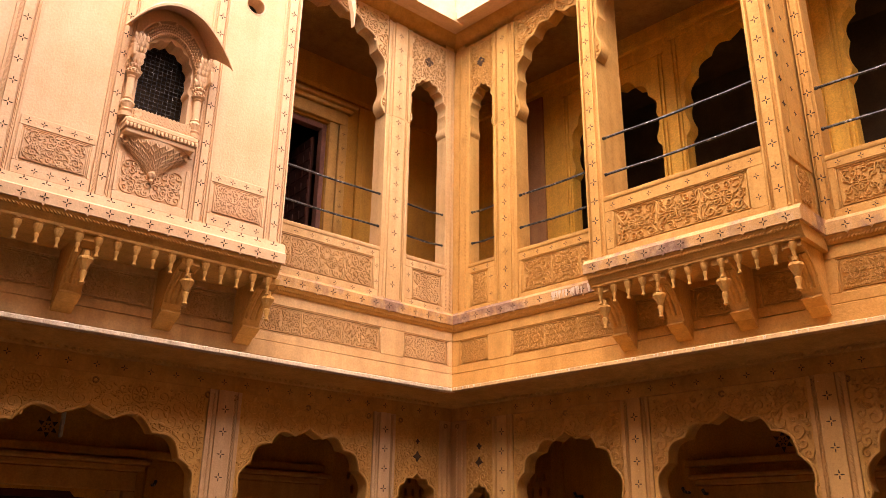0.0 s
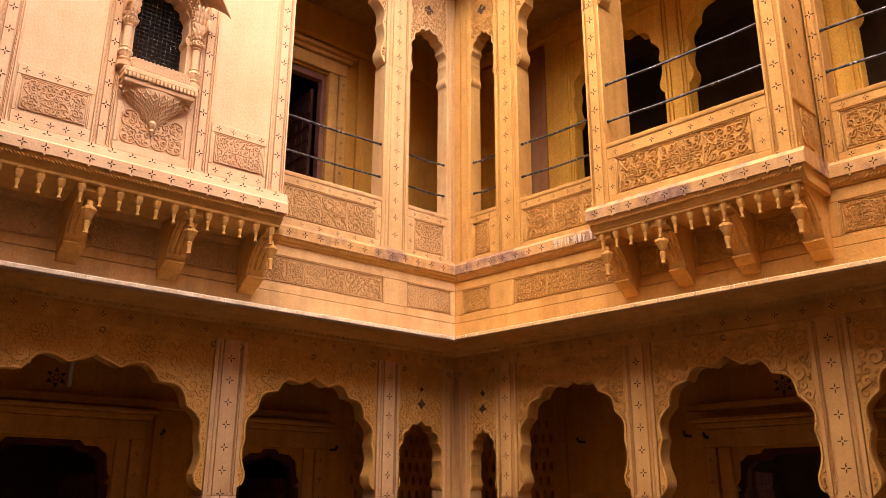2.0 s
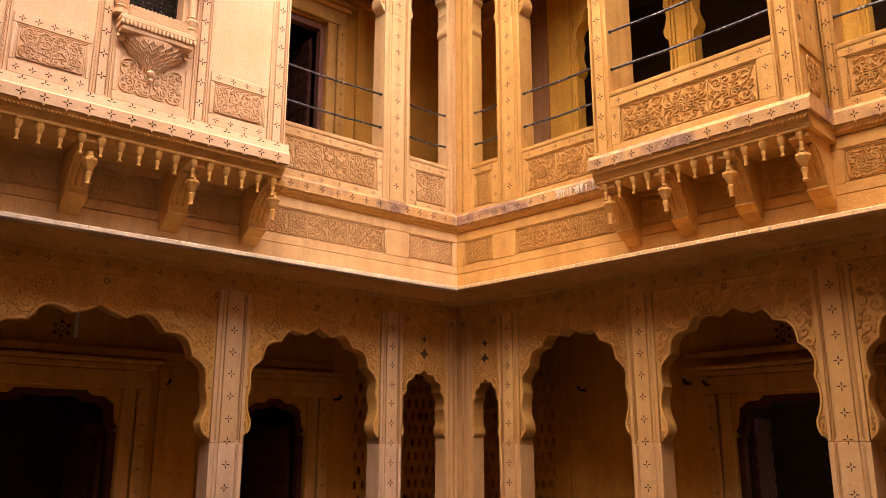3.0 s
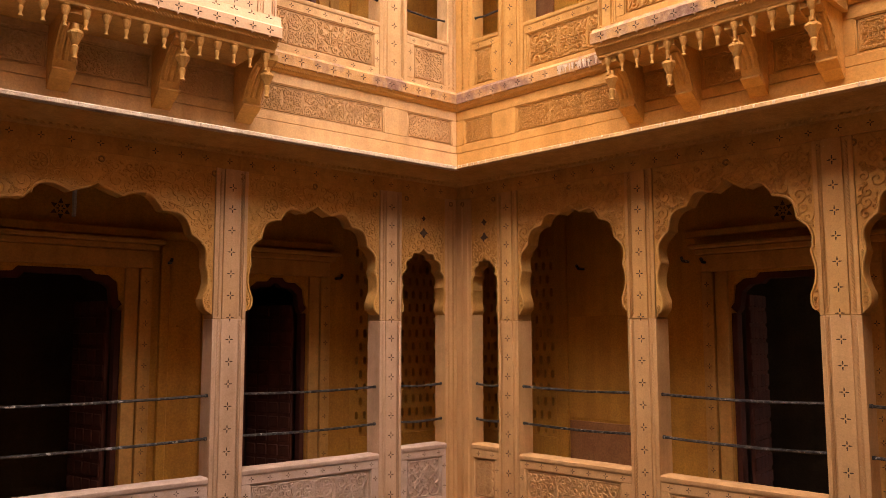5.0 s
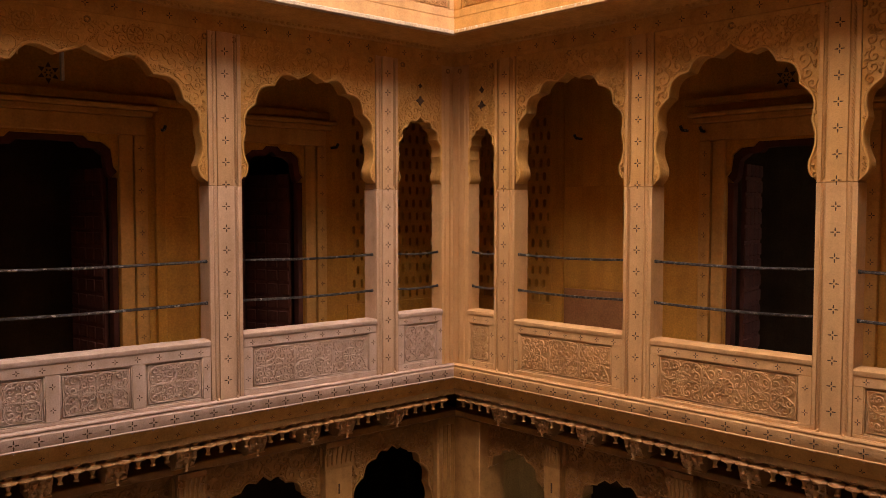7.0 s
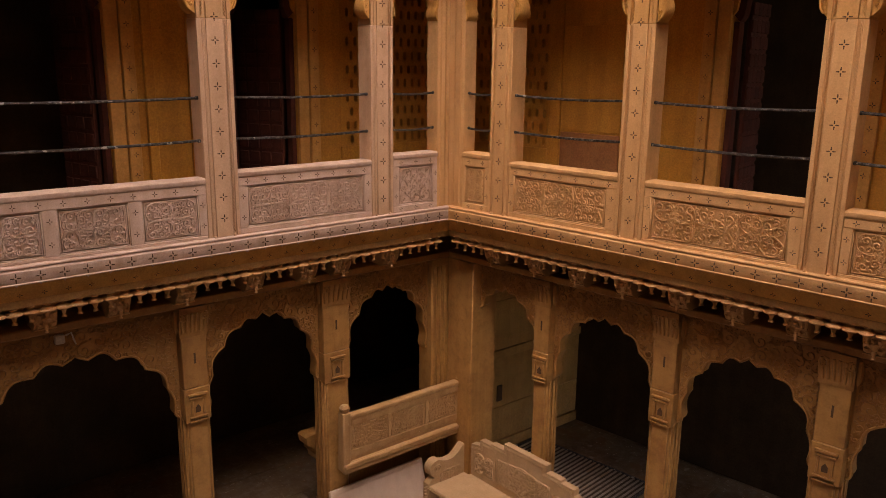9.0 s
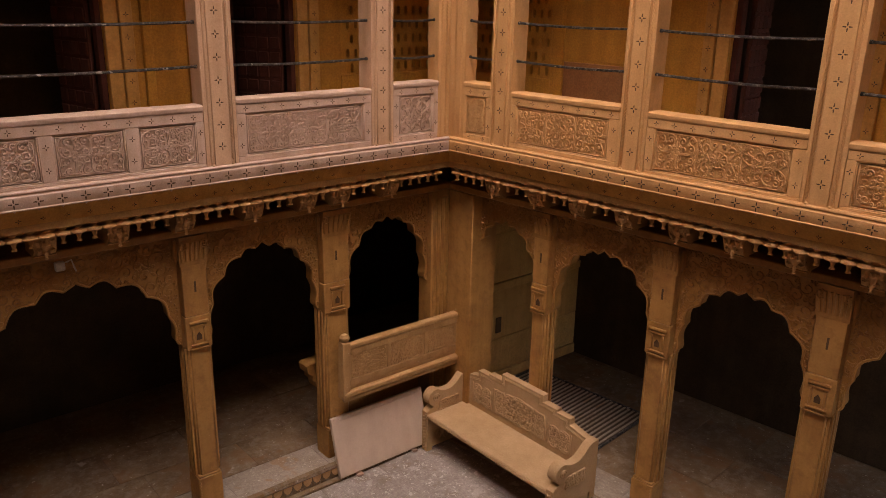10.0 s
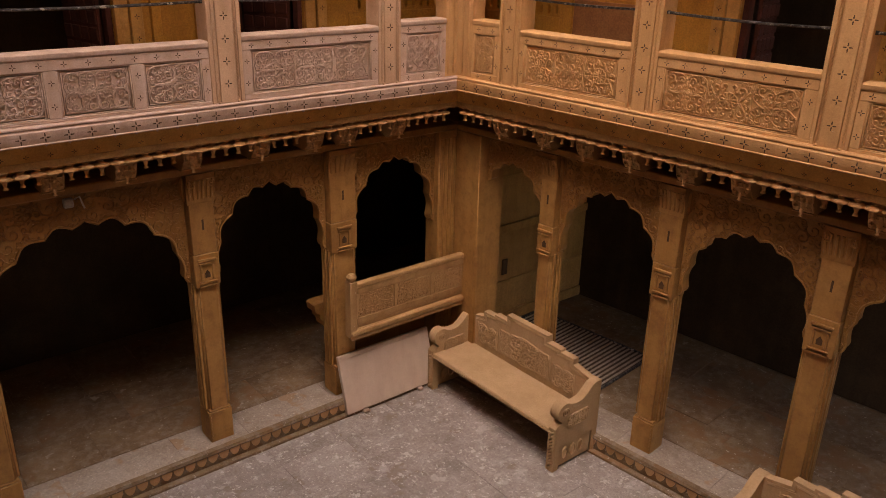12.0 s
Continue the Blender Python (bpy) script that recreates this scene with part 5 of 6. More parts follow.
doorway(LW, 0.87, 1.60, 6.83, 9.26, BU, REDWOOD, "sandstone door surround with a faded red wooden frame", False)
door_leaf(LW, 0.94, BU - 0.16, BU - 0.7, 6.83, 9.15)
part("string_course", Solid().box(-1.0, 6.3, BU, BU + 0.04, 9.62, 9.68, 0.008), OCHRE, wl3)
pz = Solid()
for a, b in ((0.42, 0.5), (0.2, 0.24)):
    pz.box(a, b, BU, BU + 0.04, 6.83, 9.6, 0.006)
part("pilaster_strip", pz, OCHRE, wl3)
opn = [(0.68, 1.76, 6.83, 9.57, arch_line(0.68, 1.76, 8.66, 9.57)), (2.02, 3.22, 6.83, 9.68, arch_line(2.02, 3.22, 8.66, 9.68)), (3.5, 4.7, 6.83, 9.68, arch_line(3.5, 4.7, 8.66, 9.68))]
wr3 = structure("wall_north_upper", wall_with_openings(-1.0, 7.2, 6.83, 10.14, BU - 0.15, BU, opn), RW, LIT_OCHRE, "ochre plastered back wall in a lit tone, with cusped openings", "wall")
s = Solid()
for a, b, z in ((0.68, 1.76, 9.57), (2.02, 3.22, 9.68), (3.5, 4.7, 9.68)):
    for q in (a - 0.075, a - 0.035, b + 0.02, b + 0.06):
        s.box(q, q + 0.02, BU, BU + 0.022, 6.84, z + 0.1, 0.004)
    s.box(a - 0.1, b + 0.1, BU, BU + 0.02, z + 0.101, z + 0.13, 0.004)
part("opening_moulding", s, LIT_OCHRE, wr3)
part("string_course", Solid().box(-0.9, 7.0, BU, BU + 0.05, 9.84, 9.90, 0.008), LIT_OCHRE, wr3)
part("red_pilaster", Solid().box(-0.1, 0.33, BU, BU + 0.03, 6.83, 9.79, 0.006), REDOX, wr3, "reddish stained plaster strip")
structure("partition_west_upper", Solid().box(-0.4, 6.3, -2.6, -2.5, 6.83, 10.14), LW, ROOM, "wall of the room behind, coloured dark for its shade", "wall")
structure("partition_north_upper", Solid().box(-0.5, 7.2, -2.6, -2.5, 6.83, 10.14), RW, ROOM, "wall of the room behind, coloured dark for its shade", "wall")

# ---- projecting balcony on the north side ----
V = 0.42
BC = "balcony"
t = thing("projecting_balcony", RW, (2.66, V / 2, 6.84), "projecting sandstone balcony with carved parapet and drops below", BC)
part("floor_slab", Solid().box(1.87, 3.46, -0.1, V - 0.01, 6.815, 6.90, 0.01), SAND, t)
part("base_band", Solid().prism([(-0.0, 6.90), (V + 0.04, 6.90), (V + 0.045, 6.975), (V + 0.025, 6.99), (V + 0.01, 7.015), (0.0, 7.015)], 1.83, 3.50, "u"), STAINED, t)
part("cove", Solid().prism([(0.0, 6.80), (V - 0.03, 6.80), (V, 6.84), (V + 0.03, 6.898), (0.0, 6.898)], 1.85, 3.48, "u"), SAND, t)
s = Solid()
rope(s, 6.868, V + 0.014, 1.86, 3.47, 0.026, 0.024, 1, "u")
part("cable_moulding", s, SAND, t, kind="stuff")
crosses(t, [(u, V + 0.0435, 6.94) for u in span(1.85, 3.48, 0.15)], 0.05)
d = Solid()
for u in span(1.85, 3.48, 0.15):
    d.prism([(u - 0.012, 6.9), (u + 0.012, 6.9), (u, 6.886)], V + 0.022, V + 0.04)
part("drip_fringe", d, STAINED, t, kind="stuff")
part("side_wall", Solid().box(3.375, 3.455, -0.13, V - 0.16, 7.016, 10.12, 0.004), SAND, t)
part("side_panel", Solid().box(3.452, 3.459, 0.012, V - 0.161, 7.43, 10.1, 0.002), SAND, t)
for z0, z1 in ((7.02, 7.06), (7.38, 7.42)):
    part("side_rail", Solid().box(3.452, 3.466, 0.01, V - 0.02, z0, z1, 0.003), SAND, t)
rope_s = Solid()
for z in span(7.05, 10.0, 0.04):
    y = 0.05
    rope_s.put([(3.4585, y - 0.013, z - 0.02), (3.4585, y + 0.013, z), (3.4585, y + 0.013, z + 0.026), (3.4585, y - 0.013, z + 0.006), (3.467, y - 0.005, z - 0.006), (3.467, y + 0.005, z + 0.002), (3.467, y + 0.005, z + 0.013), (3.467, y - 0.005, z + 0.006)],
               [(0, 1, 2, 3), (4, 5, 6, 7), (0, 1, 5, 4), (1, 2, 6, 5), (2, 3, 7, 6), (3, 0, 4, 7)])
part("side_cable", rope_s, SAND, t, kind="stuff")
crosses_side = Solid()
for v in (0.15, 0.335):
    for z in span(7.5, 9.9, 0.2):
        crosses_side.box(3.4555, 3.4605, v - 0.004, v + 0.004, z - 0.022, z + 0.022, 0.0005).box(3.4555, 3.4612, v - 0.022, v + 0.022, z - 0.004, z + 0.004, 0.0005)
part("side_inlay", crosses_side, HOLLOW_SHADE, t, kind="stuff")
rel = vine_cell(0.2, 0.26, 511, 0.0, "scroll", 0.0045, 0.008)
side = Solid()
side.put([(3.456 + q[1], 0.2 + q[0], 7.22 + q[2]) for q in rel.v], rel.f)
part("side_relief", side, SAND, t)
pillar(RW, 1.87, 2.03, 7.016, 10.12, V, 8.78, "deep sandstone balcony pier with dark cross marks", "balcony pillars", SAND, 0.395)
pillar(RW, 3.29, 3.46, 7.016, 10.12, V, 8.78, "slim sandstone balcony pillar with dark cross marks", "balcony pillars", SAND, 0.16)
parapet(RW, 2.03, 3.29, 7.016, 7.51, V - 0.004, ((2.10, 3.18, 7.065, 7.37, 3, "rosette"),), "sandstone balcony parapet with three carved rosettes", "balcony parapets", SAND, 0.1, seed=520)
arch_panel(RW, 2.03, 3.29, 8.78, 9.8, 10.12, V - 0.02, UA, "arches of the upper gallery", 0.12, SAND, True, 86)
rods(RW, 2.03, 3.29, (8.045, 7.72), V - 0.06, RL, "gallery rods")
pendants(RW, [1.92 + 0.1225 * k for k in range(13)], V - 0.05, 6.80, 0.138, False, "row of turned stone drops under the balcony", "pendant rows")
for u in (1.93, 2.40, 2.89, 3.38):
    bracket(RW, u, V - 0.05, -0.02, 6.80, 6.36, "carved sandstone bracket under the balcony", "balcony brackets", 0.125)

# ---- closed bay on the west side, with its jharokha window ----
V, U0, U1 = 0.50, 2.15, 4.9
bay = thing("projecting_bay", LW, (3.3, V / 2, 6.84), "projecting cream sandstone bay with carved panels and pilasters", "bay")
wu0, wu1, wz0, wz1 = 3.00, 3.38, 7.72, 8.42
hole = (2.56, 9.05, 0.075)
s = Solid()
arc = [(hole[0] + hole[2] * math.cos(k * math.pi / 12), hole[1] + hole[2] * math.sin(k * math.pi / 12)) for k in range(25)]
s.prism([(U0 + 0.01, 10.13), (U0 + 0.01, hole[1])] + arc[12::-1] + [(wu0, hole[1]), (wu0, 10.13)], V - 0.14, V - 0.012)
s.prism([(U0 + 0.01, 7.0), (U0 + 0.01, hole[1])] + arc[12:] + [(wu0, hole[1]), (wu0, 7.0)], V - 0.14, V - 0.012)
s.box(wu1, U1, V - 0.14, V - 0.012, 7.0, 10.13, 0.003)
s.box(wu0, wu1, V - 0.14, V - 0.012, 7.0, wz0, 0.001)
line = arch_line(wu0, wu1, 8.02, wz1)
s.prism(line + [(wu1, 10.13), (wu0, 10.13)], V - 0.14, V - 0.012)
part("bay_wall", s, CREAM, bay)
part("return_wall", Solid().box(U0, U0 + 0.12, 0.0, V - 0.141, 7.0, 10.13, 0.004), CREAM, bay)
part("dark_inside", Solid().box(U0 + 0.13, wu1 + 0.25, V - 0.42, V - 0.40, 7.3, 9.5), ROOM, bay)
part("base_band", Solid().prism([(0.0, 6.90), (V + 0.035, 6.90), (V + 0.04, 6.975), (V + 0.02, 6.99), (V + 0.01, 7.06), (0.0, 7.06)], U0 - 0.03, U1, "u"), CREAM, bay)
part("cove", Solid().prism([(0.0, 6.80), (V - 0.04, 6.80), (V - 0.01, 6.84), (V + 0.025, 6.898), (0.0, 6.898)], U0 - 0.01, U1, "u"), SAND, bay)
s = Solid()
rope(s, 6.868, V + 0.008, U0 + 0.02, 4.7, 0.026, 0.024, 1, "u")
part("cable_moulding", s, SAND, bay, kind="stuff")
crosses(bay, [(u, V + 0.0385, 6.94) for u in span(U0, 4.7, 0.135)] + [(u, V + 0.0125, 7.035) for u in span(U0, 4.7, 0.135)], 0.05)
d = Solid()
for u in span(U0, 4.7, 0.135):
    d.prism([(u - 0.012, 6.9), (u + 0.012, 6.9), (u, 6.886)], V + 0.014, V + 0.034)
part("drip_fringe", d, CREAM, bay, kind="stuff")
for a, b in ((U0, 2.30), (2.77, 2.90), (3.44, 3.57), (4.06, 4.22)):
    p = Solid()
    w = b - a
    p.box(a + w * 0.28, b - w * 0.28, V - 0.014, V + 0.006, 7.061, 10.12, 0.004).box(a, a + w * 0.1, V - 0.014, V + 0.002, 7.061, 10.12, 0.003).box(b - w * 0.1, b, V - 0.014, V + 0.002, 7.061, 10.12, 0.003)
    part("pilaster", p, CREAM, bay)
    r = Solid()
    rope(r, a + w * 0.19, V - 0.012, 7.08, 10.0, w * 0.11, 0.034, 1)
    rope(r, b - w * 0.19, V - 0.012, 7.08, 10.0, w * 0.11, 0.034, -1)
    part("cable_moulding", r, CREAM, bay, kind="stuff")
    crosses(bay, [((a + b) / 2, V + 0.006, z) for z in span(7.12, 10.0, 0.16)], 0.05)
for i, (a, b) in enumerate(((2.31, 2.76), (3.58, 4.05), (4.23, 4.8))):
    fr = Solid()
    fr.box(a, b, V - 0.013, V + 0.004, 7.061, 7.15, 0.004).box(a, b, V - 0.013, V + 0.004, 7.40, 7.475, 0.004)
    fr.box(a, a + 0.02, V - 0.013, V + 0.004, 7.151, 7.399, 0.003).box(b - 0.02, b, V - 0.013, V + 0.004, 7.151, 7.399, 0.003)
    part("panel_frame", fr, CREAM, bay)
    carved_panel(bay, LW, a + 0.02, b - 0.02, 7.151, 7.399, V + 0.004, 1, 540 + i, "scroll", CREAM, 0.017)
    crosses(bay, [(u, V + 0.004, 7.437) for u in span(a, b, 0.1)] + [(u, V + 0.004, 7.105) for u in span(a, b, 0.1)], 0.04)
# round hole
part("hole_rim", Solid().ribbon([(hole[0] + (p[0] - hole[0]) * 1.08, hole[1] + (p[1] - hole[1]) * 1.08) for p in arc], 0.007, 0.004, V - 0.0125), CREAM, bay, "rim of the dark round hole")
pendants(LW, [2.2 + 0.124 * k for k in range(20)], V - 0.055, 6.80, 0.140, False, "row of turned stone drops under the bay", "pendant rows", SAND)
for u in (2.17, 2.80, 3.49, 4.18):
    bracket(LW, u, V - 0.06, -0.02, 6.80, 6.36, "carved sandstone bracket under the bay", "balcony brackets", 0.135)
# tip of the curved eave above the bay
part("eave_tip", Solid().prism([(1.64, 9.27), (1.66, 9.42), (1.705, 9.58), (1.785, 9.76), (1.91, 9.90), (2.2, 9.99), (2.2, 10.06), (1.9, 10.01), (1.735, 9.86), (1.655, 9.66), (1.632, 9.46)], V - 0.02, V + 0.03), CREAM, bay, "pointed tip of a curved eave")

jh = thing("jharokha_window", LW, (3.19, V, 7.2), "carved cream window with colonnettes, curved hood and wire mesh", "window")
c = (wu0 + wu1) / 2
J = V - 0.01
# surround ring
for k, (e, dv) in enumerate(((0.03, 0.035), (0.105, 0.05))):
    pts = [(c + (wu1 - wu0) / 2 * math.cos(a) * (1 + e * 5.2), 8.06 + 0.36 * math.sin(a) * (1 + e * 3.6)) for a in [math.pi * q / 20 for q in range(21)]]
    part("arched_moulding", Solid().ribbon(pts, 0.009, dv, J), CREAM, jh)
ring_s = Solid()
for row in range(4):
    ra, rz = 0.222 + 0.02 * row, 0.392 + 0.024 * row
    for q in range(44):
        a = math.pi * (q + 0.5 * (row % 2)) / 44
        x, z = c + ra * math.cos(a), 8.05 + rz * math.sin(a)
        ring_s.box(x - 0.0065, x + 0.0065, J, J + 0.05, z - 0.0065, z + 0.0065, 0.003)
for q in range(7):
    a = math.pi * (q + 0.5) / 7
    ring_s.lathe(c + 0.29 * math.cos(a), J + 0.06, [(0.004, 8.05 + 0.47 * math.sin(a) - 0.016), (0.016, 8.05 + 0.47 * math.sin(a)), (0.004, 8.05 + 0.47 * math.sin(a) + 0.016)], 8)
part("beaded_ring", ring_s, CREAM, jh, kind="stuff")
sc = Solid()
rng = random.Random(9)
outer = [(c + 0.215 * math.cos(math.pi * q / 16), 8.03 + 0.40 * math.sin(math.pi * q / 16)) for q in range(17)]
pw = arch_line(wu0, wu1, 8.02, wz1)
for x, z, r in packed(outer + [(wu0 - 0.02, 8.03)] + pw + [(wu1 + 0.02, 8.03)], (0.03, 0.022, 0.016), rng, 240):
    sc.ribbon(spiral(x, z, r, rng.uniform(0, 6.3), rng.choice((-1, 1)), 9, 1.1), 0.006, 0.022, J)
part("carved_scrollwork", sc, CREAM, jh, kind="stuff")
for u in (wu0 - 0.055, wu1 + 0.055):
    col = thing("colonnette", LW, (u, V + 0.03, 7.68), "slim turned stone colonnette beside the window", "column", "window colonnettes")
    part("shaft", Solid().lathe(u, V + 0.025, [(0.05, 7.66), (0.052, 7.69), (0.036, 7.70), (0.046, 7.715), (0.032, 7.73), (0.045, 7.76), (0.043, 7.785), (0.03, 7.80), (0.037, 7.81), (0.027, 7.82), (0.027, 7.97), (0.036, 7.98), (0.028, 7.99), (0.045, 8.005), (0.032, 8.02), (0.047, 8.035), (0.034, 8.05), (0.05, 8.07), (0.036, 8.085)], 14), CREAM, col)
    bd = Solid()
    for zb in (7.772, 8.02, 8.06):
        for k in range(12):
            a = k * math.pi / 6
            bd.lathe(u + 0.044 * math.cos(a), V + 0.025 + 0.044 * math.sin(a), [(0.003, zb - 0.012), (0.010, zb), (0.003, zb + 0.012)], 6)
    part("beading", bd, CREAM, col, kind="stuff")
    br = Solid().prism([(V - 0.01, 8.085), (V + 0.055, 8.085), (V + 0.085, 8.14), (V + 0.075, 8.19), (V + 0.11, 8.24), (V + 0.115, 8.28), (V - 0.01, 8.31)], u - 0.036, u + 0.036, "u")
    for row in range(5):
        zb, vb = 8.105 + row * 0.042, V + 0.062 + row * 0.012
        for k in range(4):
            x = u - 0.042 + 0.028 * k
            br.lathe(x, vb, [(0.004, zb - 0.022), (0.014, zb - 0.004), (0.012, zb + 0.018), (0.003, zb + 0.03)], 7)
        for q in (-1, 1):
            br.lathe(u + q * 0.037, V + 0.02, [(0.004, zb - 0.022), (0.014, zb - 0.004), (0.003, zb + 0.03)], 7)
    part("leafy_bracket", br, CREAM, col)
part("sill", Solid().box(2.93, 3.45, V, V + 0.11, 7.60, 7.64, 0.008).box(2.95, 3.43, V, V + 0.075, 7.641, 7.66, 0.005), CREAM, jh)
dn = Solid()
for u in span(2.93, 3.45, 0.028):
    dn.box(u - 0.01, u + 0.01, V + 0.005, V + 0.118, 7.565, 7.599, 0.004)
part("dentil_band", dn, CREAM, jh, kind="stuff")
part("sill_band", Solid().box(2.945, 3.435, V, V + 0.10, 7.53, 7.564, 0.006), CREAM, jh)
bal = vine_cell(0.40, 0.075, 77, 0.0, "lattice")
lo = Solid()
lo.put([(c + q[0], V + 0.06 + q[1], 7.70 + q[2]) for q in bal.v], bal.f)
lo.box(wu0 - 0.02, wu1 + 0.02, V + 0.045, V + 0.06, 7.661, 7.74, 0.003)
part("sill_relief", lo, CREAM, jh)
bowl = Solid()
n = 14
prof = [(1.0, 7.53), (0.95, 7.50), (0.72, 7.44), (0.45, 7.38), (0.22, 7.33), (0.1, 7.30)]
vs, fs = [], []
for r, z in prof:
    vs += [(c + 0.235 * r * math.cos(math.pi * k / n), V - 0.012 + 0.11 * r * math.sin(math.pi * k / n), z) for k in range(n + 1)]
for j in range(len(prof) - 1):
    fs += [(j * (n + 1) + k, j * (n + 1) + k + 1, (j + 1) * (n + 1) + k + 1, (j + 1) * (n + 1) + k) for k in range(n)]
bowl.put(vs, fs)
def on_bowl(a, z):
    k = 0
    while k < len(prof) - 2 and z < prof[k + 1][1]:
        k += 1
    (r0, z0), (r1, z1) = prof[k], prof[k + 1]
    r = r0 + (r1 - r0) * (z - z0) / (z1 - z0)
    return (c + 0.238 * r * math.cos(a), V - 0.01 + 0.113 * r * math.sin(a), z)


for row in range(7):
    zt = 7.515 - row * 0.028
    nn = 11 - row // 2
    for k in range(nn):
        a0 = math.pi * (k + 0.5 * (row % 2)) / nn
        bowl.tube([on_bowl(a0 + math.pi / nn * q, zt - 0.034 * (1 - (2 * q - 1) ** 2)) for q in (0, 0.2, 0.5, 0.8, 1.0)], 0.0055, 5)
        bowl.tube([on_bowl(a0 + math.pi / nn * 0.5, zt - 0.03), on_bowl(a0 + math.pi / nn * 0.5, zt - 0.008)], 0.004, 4)
part("lotus_bowl", bowl, CREAM, jh, "lotus-petal console below the sill")
part("bowl_finial", Solid().lathe(c, V + 0.012, [(0.012, 7.33), (0.03, 7.31), (0.026, 7.285), (0.014, 7.27), (0.018, 7.255), (0.002, 7.235)], 10), CREAM, jh)
for q in (-1, 1):
    part("sill_scroll", Solid().tube([(c + q * (0.225 + 0.02 * math.cos(a)), V + 0.03, 7.50 + 0.025 * math.sin(a)) for a in [k * 0.7 for k in range(8)]], 0.013, 6), CREAM, jh)
fr = Solid()
fr.box(2.92, 3.43, V - 0.013, V + 0.004, 7.061, 7.125, 0.004).box(2.92, 2.945, V - 0.013, V + 0.004, 7.126, 7.42, 0.003).box(3.405, 3.43, V - 0.013, V + 0.004, 7.126, 7.42, 0.003)
part("apron_frame", fr, CREAM, jh)
ap = vine_cell(0.42, 0.24, 78, 0.0, "scroll", 0.006, 0.012)
lo = Solid()
lo.put([(c - 0.015 + q[0], V - 0.012 + q[1], 7.26 + q[2]) for q in ap.v], ap.f)
part("apron_relief", lo, CREAM, jh)
mesh_s = Solid()
for u in span(wu0 - 0.01, wu1 + 0.01, 0.033):
    mesh_s.box(u - 0.0017, u + 0.0017, V - 0.150, V - 0.146, 7.66, 8.5, 0.0005)
for z in span(7.70, 8.5, 0.033):
    mesh_s.box(wu0 - 0.01, wu1 + 0.01, V - 0.1455, V - 0.1415, z - 0.0017, z + 0.0017, 0.0005)
part("wire_mesh", mesh_s, IRON, jh, "grey square wire mesh", smooth=0, kind="stuff")
# hood: a curved, sharply pointed eave
hv, hf = [], []
N = 32
for k in range(N + 1):
    x = math.cos(math.pi * k / N)
    wall_z, lip_z = 8.40 + 0.27 * (1 - abs(x) ** 2.4), 8.225 + 0.36 * (1 - abs(x) ** 2.1)
    th = 0.005 + 0.017 * (1 - x ** 4)
    top, low = [], []
    for q in (0.0, 0.3, 0.6, 0.85, 1.0):
        hw = 0.30 + 0.105 * q
        z = wall_z + (lip_z - wall_z) * q ** 1.25 - 0.012 * (q > 0.95)
        vv = V - 0.012 + 0.235 * q
        top.append((c + hw * x, vv, z + th))
        low.append((c + hw * x, vv - 0.004, z))
    hv += top + low[::-1]
for k in range(N):
    for j in range(10):
        hf.append((k * 10 + j, k * 10 + (j + 1) % 10, (k + 1) * 10 + (j + 1) % 10, (k + 1) * 10 + j))
hf += [tuple(range(10)), tuple(range(N * 10, N * 10 + 10))]
hood = Solid().put(hv, hf)
part("hood", hood, CREAM, jh, "thin curved stone hood with pointed tips")
for q in (-1, 1):
    part("hood_bracket", Solid().box(c + q * 0.285 - 0.012, c + q * 0.285 + 0.012, V, V + 0.14, 8.10, 8.2, 0.006), CREAM, jh)

# ======== court floor and loose things ========
cf = structure("court_floor", Solid().box(-1.2, 6.4, -0.6, 7.3, -0.3, -0.022, 0.001), LW, FLOORS, "worn dusty grey stone paving of the court", "floor")
rng = random.Random(31)
PW, PD = 0.92, 0.66
for i in range(10):
    for j in range(8):
        u = -0.9 + i * PD
        v = -0.3 + j * PW + (0.4 if i % 2 else 0.0)
        if v + PW / 2 > 6.7:
            continue
        k = (i * 3 + j * 5) % 4
        o = piece("paving_slab", ("pave", k), lambda: Solid().box(-PD / 2 + 0.0008, PD / 2 - 0.0008, -PW / 2 + 0.0008, PW / 2 - 0.0008, -0.03, 0.0 - 0.0005 * k, 0.0015), FLOORS, cf, (u, v, rng.uniform(-0.002, 0.0)))
        o.rotation_euler = (rng.uniform(-0.001, 0.001), rng.uniform(-0.001, 0.001), 0)


